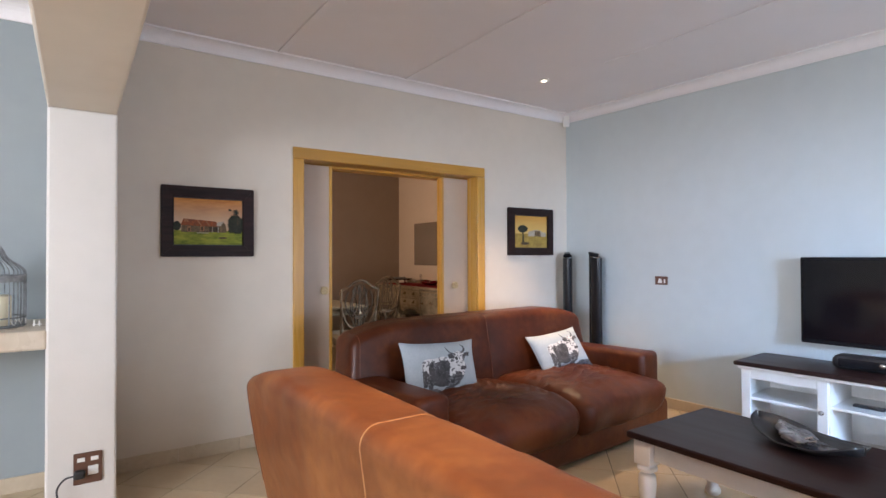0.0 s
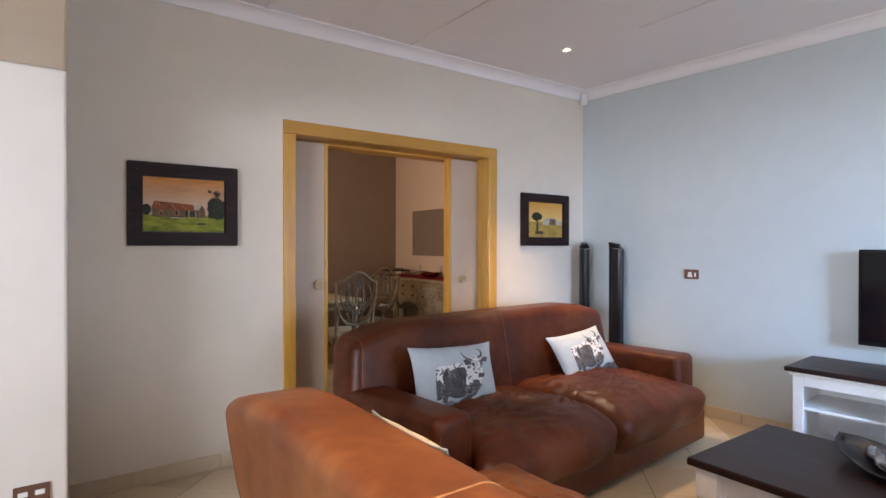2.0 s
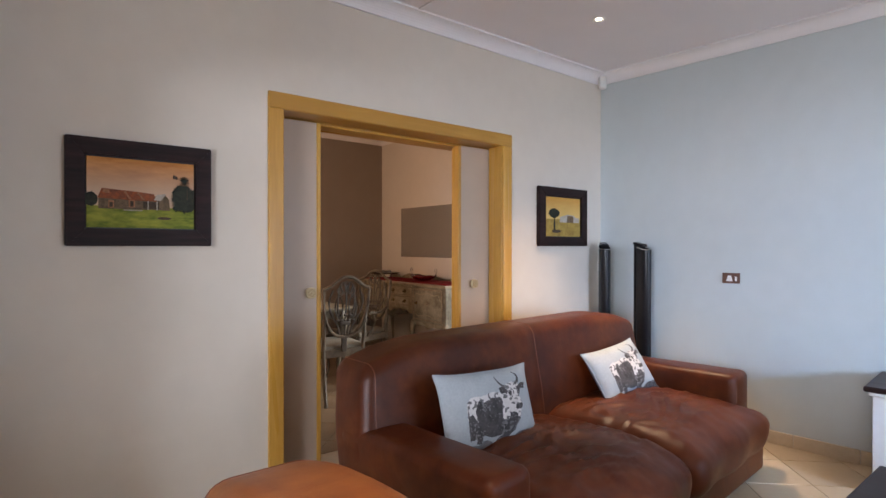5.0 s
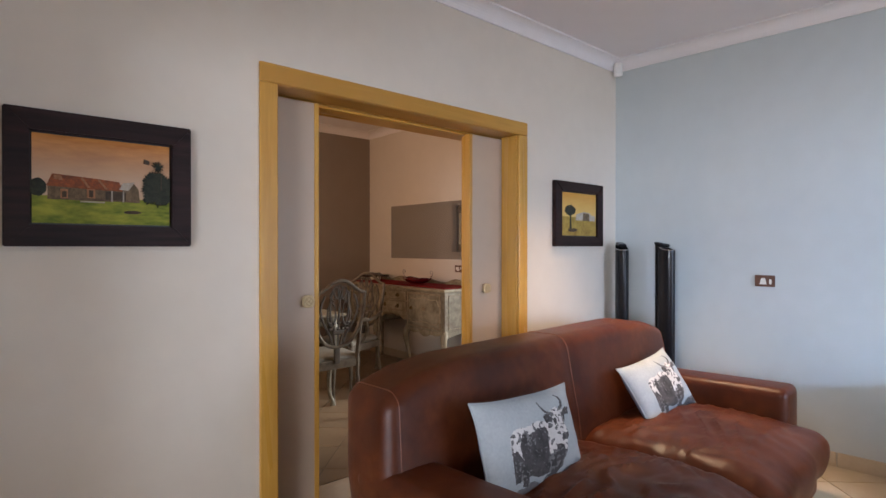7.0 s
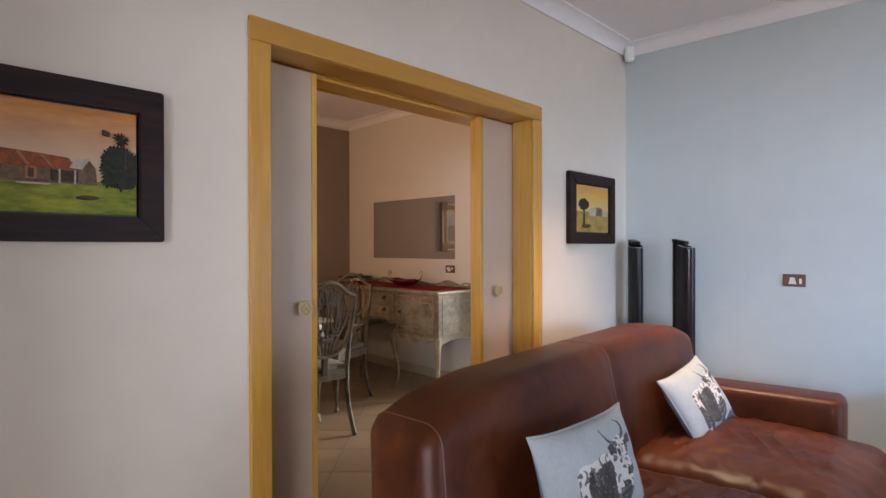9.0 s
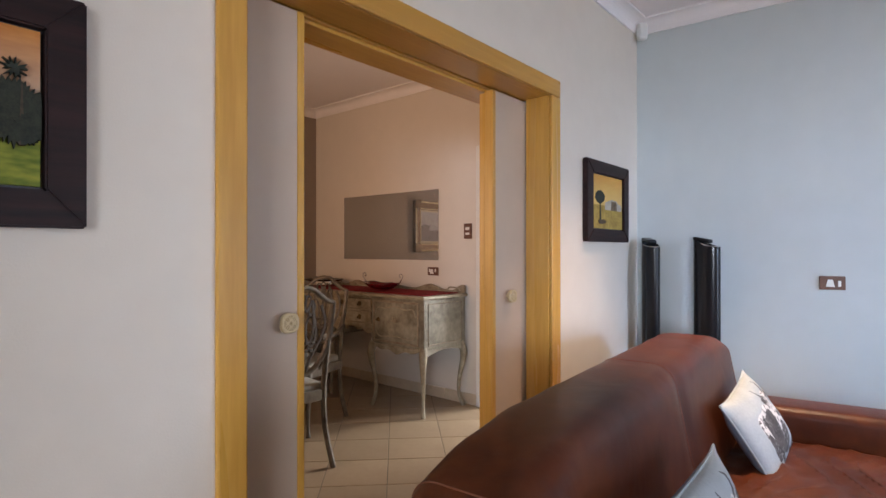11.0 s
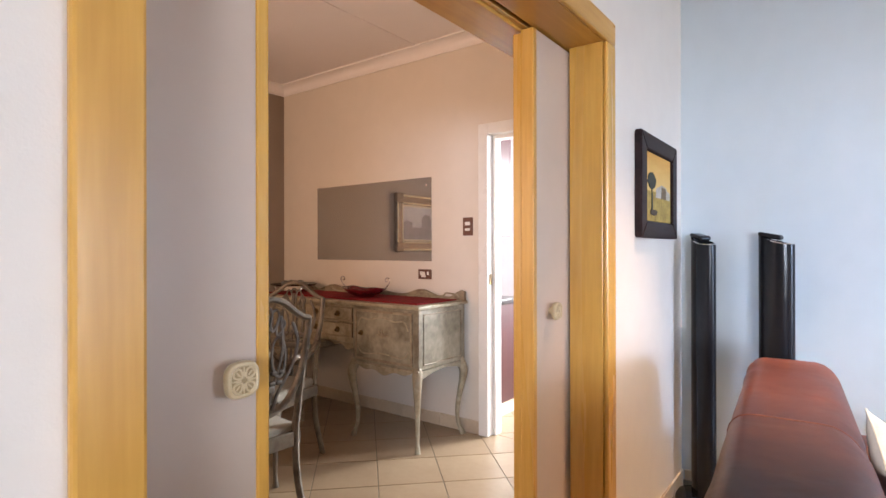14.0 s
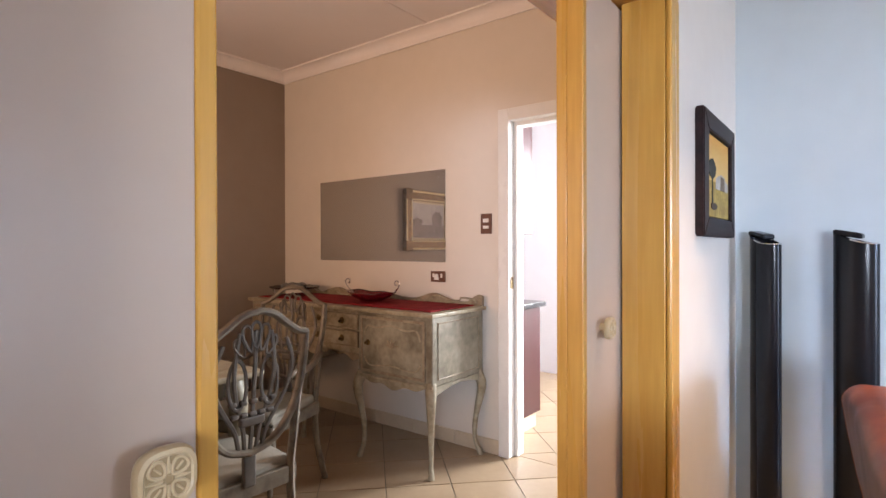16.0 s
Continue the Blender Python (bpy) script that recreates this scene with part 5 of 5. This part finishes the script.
for z0, z1 in ((0.765, 0.862), (0.655, 0.752)):
    dr = part("drawer", box(B(), FX + 0.018, FX + 0.031, YA + 0.022, YB - 0.022, z0, z1, 0.004), M_DISTRESS_L, sb)
    for q in ((YA + 0.022, YB - 0.022, z1 - 0.009, z1), (YA + 0.022, YB - 0.022, z0, z0 + 0.009), (YA + 0.022, YA + 0.031, z0 + 0.009, z1 - 0.009), (YB - 0.031, YB - 0.022, z0 + 0.009, z1 - 0.009)):
        part("moulding", box(B(), FX + 0.012, FX + 0.03, q[0], q[1], q[2], q[3], 0.002), M_DISTRESS_D, dr)
    for ky in (YA + 0.17, YB - 0.15):
        part("rosette", lathe(B(), [(0.021, 0), (0.020, 0.003), (0.009, 0.005)], 18, (FX + 0.018, ky, (z0 + z1) / 2), pose(0, 0, 0, 0, -90, 0)), M_BRASS, dr, "antique brass rosette", True)
        part("drop_pull", lathe(B(), [(0.004, 0), (0.004, 0.012), (0.010, 0.018), (0.005, 0.023)], 14, (FX + 0.014, ky, (z0 + z1) / 2 - 0.004), pose(0, 0, 0, 0, -90, 0)), M_BRASS, dr, "antique brass pull", True)
low = [(YA + 0.02 + (YB - YA - 0.04) * i / 24, 0.575 + 0.035 * (1 - math.cos(2 * math.pi * i / 24)) / 2 + 0.012 * math.cos(8 * math.pi * i / 24)) for i in range(25)]
part("centre_apron", slab(B(), [(YA + 0.02, 0.6155)] + low + [(YB - 0.02, 0.6155)], FX + 0.026, FX + 0.045, lambda u, v, a: (a, u, v)), M_DISTRESS_D, sb)


def cabriole(x, y, top, dx, dy, parent, mm=M_DISTRESS_L, z0=0.0, k=1.0):
    """A cabriole leg bowing out along (dx, dy): square knee, slim ankle, small pad foot."""
    h = top - z0
    prof = [(1.0, 0.0, 0.030), (0.93, 0.010, 0.033), (0.84, 0.022, 0.031), (0.72, 0.018, 0.026), (0.55, 0.004, 0.020), (0.36, -0.008, 0.016), (0.2, -0.009, 0.0135), (0.1, 0.0, 0.013), (0.045, 0.012, 0.018), (0.0, 0.016, 0.020)]
    pts = [(x + dx * o * k, y + dy * o * k, z0 + h * f) for f, o, r in prof]
    sm = smoothed(pts, 4)
    rad = smoothed([(r * k, 0, 0) for f, o, r in prof], 4)
    part("leg", tube(B(), sm, [p.x for p in rad], 10), mm, parent, smooth=True)


for y, dy in ((Y0 + 0.028, -1), (YA - 0.01, 1), (YB + 0.01, -1), (Y1 - 0.028, 1)):
    cabriole(FX + 0.022, y, 0.52, -1.0, dy * 0.8, sb)
cabriole(BX - 0.03, Y0 + 0.028, 0.52, 0.5, -1.3, sb)
cabriole(BX - 0.03, Y1 - 0.028, 0.52, 0.5, 1.3, sb)
gal = []
for i in range(61):
    t = 2 * i / 60 - 1
    gal.append((6.106 + 0.85 * t, 0.925 + 0.052 * math.exp(-((abs(t) - 0.97) / 0.07) ** 2) + 0.045 * math.exp(-((abs(t) - 0.55) / 0.13) ** 2) + 0.03 * math.exp(-(t / 0.2) ** 2)))
part("gallery", slab(B(), [(6.106 + 0.85, 0.9085), (6.106 - 0.85, 0.9085)] + gal, BX - 0.018, BX + 0.004, lambda u, v, a: (a, u, v)), M_DISTRESS_D, sb, "carved back gallery")
for s in (-1, 1):
    for yc in (0.46, 0.69):
        sp = [(BX - 0.022, 6.106 + s * (yc + 0.13 * q - 0.02 * math.sin(7 * q)), 0.935 + 0.018 * math.sin(3 * q + yc)) for q in [i / 8 - 1 for i in range(17)]]
        part("carved_scroll", tube(B(), sp, 0.006, 6), M_DISTRESS_L, sb, smooth=True)

run = thing("table_runner", Matrix.Identity(4), "red velvet runner laid along the sideboard top", "runner")
bm = B()
nx, ny = 10, 60
g = [[bm.verts.new((3.665 + 0.42 * i / nx, 5.31 + 1.62 * j / ny, 0.9095 + 0.0016 * (1 + noise.noise(Vector((i * 0.6, j * 0.3, 2)))))) for i in range(nx + 1)] for j in range(ny + 1)]
for j in range(ny):
    for i in range(nx):
        bm.faces.new((g[j][i], g[j][i + 1], g[j + 1][i + 1], g[j + 1][i]))
cl = part("cloth", bm, M_RUNNER, run, smooth=True)
md = cl.modifiers.new("thick", "SOLIDIFY")
md.thickness, md.offset = 0.004, 1
part("hem", box(B(), 3.662, 4.088, 5.304, 5.318, 0.9085, 0.9165, 0.002), M_RUNNER, run, "stitched red hem")

bw = thing("glass_bowl", pose(3.885, 5.985, 0.914), "dark red glass bowl with curled metal handles on the runner", "bowl")
bm = B()
rows = []
for j in range(9):
    v = j / 8
    rows.append([bm.verts.new(((0.03 + 0.085 * v ** 0.7) * math.cos(a), (0.05 + 0.15 * v ** 0.8) * math.sin(a), 0.004 + 0.05 * v ** 1.6 + 0.014 * v * math.sin(a) ** 2 + 0.004 * v * math.cos(6 * a))) for a in [2 * math.pi * i / 36 for i in range(36)]])
for a, b in zip(rows, rows[1:]):
    for i in range(36):
        bm.faces.new((a[i], a[(i + 1) % 36], b[(i + 1) % 36], b[i]))
bm.faces.new(rows[0][::-1])
gb = part("bowl", bm, M_REDGLASS, bw, smooth=True)
md = gb.modifiers.new("thick", "SOLIDIFY")
md.thickness = 0.005
for s in (-1, 1):
    sp = [(0, s * 0.17, 0.05), (0, s * 0.20, 0.066), (0, s * 0.235, 0.095)]
    sp += [(0, s * (0.222 + (0.028 - 0.0035 * q) * math.cos(0.75 * q)), 0.122 + (0.028 - 0.0035 * q) * math.sin(0.75 * q)) for q in range(0, 8)]
    part("curled_handle", tube(B(), smoothed(sp, 4), 0.0042, 7), M_PEWTER, bw, "curled grey metal handle", True)

ty = thing("serving_tray", pose(3.89, 6.80, 0.914), "round black serving tray on chrome feet on the runner", "tray")
part("tray_plate", lathe(B(), [(0.10, 0.05), (0.17, 0.052), (0.185, 0.06), (0.188, 0.062), (0.185, 0.066), (0.16, 0.058), (0.02, 0.056)], 40), M_BLACK, ty, smooth=True)
for k in range(3):
    a = radians(30 + 120 * k)
    part("foot", tube(B(), [(0.15 * math.cos(a), 0.15 * math.sin(a), 0), (0.155 * math.cos(a), 0.155 * math.sin(a), 0.054)], 0.007, 10), M_CHROME, ty, "chrome foot")
wr = thing("candle_holder", pose(3.90, 6.82, 0.971), "dark twisted candle holder lying on the tray", "candle holder")
part("ring", tube(B(), [((0.08 + 0.012 * math.cos(5 * a)) * math.cos(a), (0.08 + 0.012 * math.cos(5 * a)) * math.sin(a), 0.018 + 0.006 * math.sin(7 * a)) for a in [2 * math.pi * i / 60 for i in range(60)]], 0.010, 7, closed=True), M_PAPER, wr, smooth=True)
part("cup", lathe(B(), [(0.03, 0.008), (0.035, 0.02), (0.033, 0.03), (0.028, 0.02)], 18), M_PAPER, wr, smooth=True)

mi = thing("wall_mirror", pose(4.16, 6.195, 1.478, 0, 0, -90), "frameless rectangular wall mirror screwed above the sideboard", "mirror")
part("glass", box(B(), -0.625, 0.625, -0.008, -0.002, -0.306, 0.306, 0.001, 1), M_MIRROR, mi, "silvered mirror glass")
part("backing", box(B(), -0.60, 0.60, -0.002, 0, -0.28, 0.28), M_MATBLACK, mi)
for sx in (-1, 1):
    for sz in (-1, 1):
        part("screw_cap", lathe(B(), [(0.008, 0), (0.007, 0.003), (0.003, 0.004)], 14, (sx * 0.57, -0.0078, sz * 0.255), pose(0, 0, 0, 90, 0, 0)), M_CHROME, mi, smooth=True)


# ---- dining chairs and table ----
def lean(z):
    return 0.205 + 0.11 * max(0, z - 0.45)


def shield(n=40):
    half = smoothed([(0.0, 0, 1.052), (0.06, 0, 1.038), (0.115, 0, 1.0), (0.165, 0, 0.967), (0.205, 0, 0.957)], 5)
    side = smoothed([(0.205, 0, 0.957), (0.203, 0, 0.86), (0.190, 0, 0.75), (0.155, 0, 0.65), (0.09, 0, 0.575), (0.0, 0, 0.55)], 5)
    right = [(p.x, p.z) for p in half + side[1:]]
    left = [(-u, v) for u, v in right[-2:0:-1]]
    return [(u, lean(v), v) for u, v in right + left]


def dining_chair(m, label, arms=False):
    c = thing("dining_chair", m, label, "chair", "shield-back dining chairs")
    part("back_frame", tube(B(), shield(), 0.0165, 8, closed=True, flat=0.8), M_CHAIR, c, smooth=True)
    # pierced splats fanning from the foot of the shield
    for k in (-2, -1, 0, 1, 2):
        x0, x1 = 0.022 * k, 0.062 * k
        pts = smoothed([(x0, lean(0.56), 0.56), (x0 * 1.5, lean(0.64), 0.64), (x1 * 1.05, lean(0.75), 0.75), (x1 * 1.25, lean(0.85), 0.85), (x1 * 0.98, lean(0.93), 0.945 if abs(k) == 2 else 0.985 - 0.006 * abs(k))], 5)
        part("splat", tube(B(), pts, 0.009, 6, flat=0.6), M_CHAIR_D, c, smooth=True)
    for k in (-1, 1):
        loop = [(k * 0.062 + 0.034 * math.cos(a), lean(0.80) - 0.002, 0.80 + 0.085 * math.sin(a)) for a in [2 * math.pi * i / 24 for i in range(24)]]
        part("pierced_loop", tube(B(), loop, 0.0075, 6, closed=True, flat=0.6), M_CHAIR_D, c, smooth=True)
    for k in (-2, -1, 0, 1, 2):
        cu, cv, tip = 0.030 * k, 0.968 - 0.010 * k * k, 0.22 * k
        loop = []
        for i in range(18):
            a = 2 * math.pi * i / 18
            u, v = 0.017 * math.cos(a) * (1 + 0.45 * math.sin(a)), 0.046 * math.sin(a)
            v = v if abs(k) < 2 else v * 0.75
            loop.append((cu + u * math.cos(tip) + v * math.sin(tip), lean(cv) - 0.002, cv - u * math.sin(tip) + v * math.cos(tip)))
        part("pierced_loop", tube(B(), loop, 0.0058, 6, closed=True, flat=0.7), M_CHAIR_D, c, smooth=True)
    for k in (-1.5, -0.75, 0, 0.75, 1.5):
        for zz in (0.69, 0.735):
            w = 0.052 * k * (zz / 0.735) ** 2
            part("carved_bead", softbox(B(), (w, lean(zz), zz), (0.030, 0.020, 0.020), 0.008, (2, 1, 1)), M_CHAIR_D, c, smooth=True)
    part("carved_knot", softbox(B(), (0, lean(0.66), 0.665), (0.10, 0.022, 0.035), 0.010, (5, 1, 2)), M_CHAIR_D, c, smooth=True)
    part("shoe", softbox(B(), (0, 0.208, 0.49), (0.05, 0.02, 0.13), 0.008, (2, 1, 3)), M_CHAIR_D, c, smooth=True)
    for s in (-1, 1):
        part("rear_leg", tube(B(), smoothed([(s * 0.188, lean(0.74), 0.74), (s * 0.184, 0.212, 0.56), (s * 0.180, 0.20, 0.43), (s * 0.182, 0.215, 0.22), (s * 0.195, 0.275, 0.0)], 5), 0.0165, 8), M_CHAIR, c, smooth=True)
        cabriole(s * 0.205, -0.215, 0.43, s * 0.6, -0.7, c, M_CHAIR, k=0.85)
        part("side_rail", box(B(), s * 0.20 - 0.012, s * 0.20 + 0.012, -0.20, 0.195, 0.385, 0.445, 0.004), M_CHAIR, c)
    part("front_rail", box(B(), -0.19, 0.19, -0.232, -0.208, 0.385, 0.445, 0.004), M_CHAIR, c)
    part("rear_rail", box(B(), -0.165, 0.165, 0.19, 0.212, 0.385, 0.45, 0.004), M_CHAIR, c)

    def pad(p):
        q = Vector(p)
        q.x *= 1 - 0.14 * (q.y + 0.2) / 0.4
        if q.z > 0:
            q.z += 0.018 * max(0, 1 - (q.x / 0.22) ** 2) * max(0, 1 - (q.y / 0.21) ** 2)
        return q
    part("seat", softbox(B(), (0, -0.012, 0.458), (0.43, 0.41, 0.05), 0.02, (10, 10, 1), pad), M_SEATCLOTH, c, "padded grey-green seat", True)
    if arms:
        for s in (-1, 1):
            a = part("armrest", tube(B(), smoothed([(s * 0.196, lean(0.70), 0.695), (s * 0.225, 0.12, 0.665), (s * 0.255, -0.02, 0.655), (s * 0.262, -0.10, 0.668), (s * 0.255, -0.13, 0.655)], 5), 0.0155, 8), M_CHAIR, c, "curved scrolled armrest", True)
            part("arm_support", tube(B(), smoothed([(s * 0.205, -0.10, 0.43), (s * 0.228, -0.05, 0.50), (s * 0.235, -0.02, 0.57), (s * 0.258, -0.07, 0.65)], 5), 0.013, 8), M_CHAIR, a, smooth=True)
    return c


dining_chair(pose(2.44, 5.35, 0, 0, 0, 179), "distressed grey shield-back dining chair pushed in at the table")
dining_chair(pose(2.98, 5.863, 0, 0, 0, -72), "distressed grey shield-back carver chair with arms at the table", True)
tb = thing("dining_table", pose(2.16, 6.22, 0), "distressed grey dining table with a pale worn top", "table")
part("tabletop", box(B(), -0.52, 0.52, -0.82, 0.82, 0.735, 0.762, 0.010, 3), M_DISTRESS_L, tb, "pale worn tabletop")
for x0, x1, y0, y1 in ((-0.42, 0.42, 0.70, 0.72), (-0.42, 0.42, -0.72, -0.70), (-0.44, -0.42, -0.70, 0.70), (0.42, 0.44, -0.70, 0.70)):
    part("apron", box(B(), x0, x1, y0, y1, 0.655, 0.7345, 0.003), M_DISTRESS, tb)
for sx in (-1, 1):
    for sy in (-1, 1):
        cabriole(sx * 0.43, sy * 0.71, 0.7345, sx * 0.7, sy * 0.7, tb, M_DISTRESS, k=1.3)

# ---- kitchen glimpsed through its door ----
ku = thing("base_cabinet", Matrix.Identity(4), "maroon gloss kitchen base cabinet seen through the doorway", "cabinet")
part("carcass", box(B(), 4.285, 4.83, 5.235, 6.95, 0.10, 0.845, 0.003), M_MAROON, ku)
part("plinth", box(B(), 4.285, 4.78, 5.245, 6.94, 0.0, 0.0995), M_SKIRT, ku, "pale tiled plinth")
wt = thing("kitchen_worktop", Matrix.Identity(4), "polished black granite worktop on the base cabinet", "worktop")
part("slab", box(B(), 4.285, 4.87, 5.205, 6.96, 0.846, 0.882, 0.006), M_STONE, wt)
kw = thing("wall_cabinet", Matrix.Identity(4), "dark maroon kitchen wall cabinet above the worktop", "cabinet")
part("carcass", box(B(), 4.285, 4.70, 5.235, 6.95, 1.36, 2.2, 0.003), M_MAROON, kw)
part("cabinet_door", box(B(), 4.7005, 4.72, 5.235, 5.8, 1.36, 2.2, 0.003), M_MAROON, kw)
ck = thing("wall_calendar", pose(5.6, 7.0, 1.55), "small paper sheet hanging on the kitchen wall", "paper")
part("sheet", box(B(), -0.10, 0.10, -0.006, -0.001, -0.14, 0.14), M_WHITEPLASTIC, ck)


# ---- floors: tiles laid diagonally, and tile skirtings ----
def clip(poly, x0, x1, y0, y1):
    for ax, lim, sgn in ((0, x0, 1), (0, x1, -1), (1, y0, 1), (1, y1, -1)):
        out = []
        for p, q in zip(poly, poly[1:] + poly[:1]):
            a, b = sgn * (p[ax] - lim), sgn * (q[ax] - lim)
            if a >= 0:
                out.append(p)
            if (a >= 0) != (b >= 0):
                t = a / (a - b)
                out.append((p[0] + t * (q[0] - p[0]), p[1] + t * (q[1] - p[1])))
        poly = out
        if len(poly) < 3:
            return []
    return poly


def tile_into(bm, poly, z, cx, cy):
    mx, my = sum(p[0] for p in poly) / len(poly), sum(p[1] for p in poly) / len(poly)
    lo = [bm.verts.new((x - cx, y - cy, z - 0.008)) for x, y in poly]
    mid = [bm.verts.new((x - cx, y - cy, z - 0.0015)) for x, y in poly]
    hi = []
    for x, y in poly:
        d = max(0.05, math.hypot(mx - x, my - y))
        hi.append(bm.verts.new((x + (mx - x) / d * 0.0022 - cx, y + (my - y) / d * 0.0022 - cy, z)))
    for a, b in ((lo, mid), (mid, hi)):
        for i in range(len(poly)):
            j = (i + 1) % len(poly)
            bm.faces.new((a[i], a[j], b[j], b[i]))
    bm.faces.new(hi)


def tiled_floor(name, rect4, z, pitch, origin, material, near, label):
    """A bed of grout with diagonal tiles; those inside near are pieces of their own, the rest is joined."""
    x0, x1, y0, y1 = rect4
    fl = solid(name, box(B(), x0, x1, y0, y1, z - 0.12, z - 0.003), M_GROUT, label, "floor")
    h = (pitch - 0.005) / math.sqrt(2)
    step = pitch / math.sqrt(2)
    shared = None
    rest = B()
    reach = int(12 / step) + 2
    for i in range(-reach, reach):
        for j in range(-reach, reach):
            if (i + j) % 2:
                continue
            cx, cy = origin[0] + i * step, origin[1] + j * step
            if not (x0 - step < cx < x1 + step and y0 - step < cy < y1 + step):
                continue
            full = [(cx - h, cy), (cx, cy - h), (cx + h, cy), (cx, cy + h)]
            pl = clip(full, x0 + 0.002, x1 - 0.002, y0 + 0.002, y1 - 0.002)
            if not pl:
                continue
            if near[0] < cx < near[1] and near[2] < cy < near[3]:
                whole = len(pl) == 4 and pl == full
                if whole and shared:
                    ob = new("tile", shared)
                else:
                    bm = B()
                    tile_into(bm, pl, 0.0, cx, cy)
                    ob = link_bm("tile", bm, material)
                    if whole:
                        shared = ob.data
                ob.parent = fl
                ob.matrix_basis = Matrix.Translation((cx, cy, z + 0.0006 * noise.noise(Vector((cx * 9, cy * 9, 0)))))
            else:
                tile_into(rest, pl, z, 0, 0)
    ob = link_bm("tiles", rest, material)
    ob.parent = fl
    tagged(ob, kind="stuff")


PITCH = 0.36
tiled_floor("floor_living", (-4.5, 4.9, -3.2, 3.95), FL, PITCH, (0.697 + 0.03, 3.165 + 0.03 + PITCH / math.sqrt(2)), M_TILE, (0.0, 4.5, 1.4, 4.1), "beige glazed tiles laid diagonally in the living room")
tiled_floor("floor_dining", (0.3, 4.22, 4.236, 7.4), 0.0, 0.35, (3.91, 4.917 + 0.35 / math.sqrt(2)), M_TILE_SHADED, (1.3, 4.4, 4.1, 7.4), "cream glazed tiles laid diagonally in the dining room")
tiled_floor("floor_kitchen", (4.22, 6.4, 3.0, 7.05), 0.0, 0.35, (3.91, 4.917 + 0.35 / math.sqrt(2)), M_TILE_SHADED, (4.2, 5.4, 4.0, 6.2), "cream glazed tiles laid diagonally in the kitchen")


def skirting(a, b, z, inward, m=None, h=0.088):
    """A row of skirting tiles from a to b along a wall; inward: the way they stand proud."""
    a, b, w = Vector(a), Vector(b), Vector(inward)
    sk = thing("baseboard", m or Matrix.Identity(4), "beige tile skirting along the wall foot", "skirting", kind="structure")
    n = max(1, round((b - a).length / 0.36))
    d = (b - a) / n
    for i in range(n):
        p, q = a + d * i, a + d * (i + 1)
        e = d.normalized() * 0.0015
        c0, c1 = p + e, q - e + w * 0.011
        bm = box(B(), min(c0.x, c1.x), max(c0.x, c1.x), min(c0.y, c1.y), max(c0.y, c1.y), z - 0.002, z + h, 0.003, 1)
        part("tile", bm, M_SKIRT, sk)


skirting((0.18, WY), (1.319, WY), FL, (0, -1))
skirting((3.131, WY), (4.235, WY), FL, (0, -1))
skirting((-0.12, 3.27), (0.18, 3.27), FL, (0, -1))
skirting((0.18, 3.30), (0.18, 3.88), FL, (1, 0))
skirting((-1.6, 3.92), (-0.12, 3.92), FL, (0, -1))
skirting((0, -6.8), (0, -0.015), FL, (-1, 0), SKEW)
skirting((4.16, 5.147), (4.16, 7.275), 0.0, (-1, 0))
skirting((0.5, 7.29), (4.145, 7.29), 0.0, (0, -1))
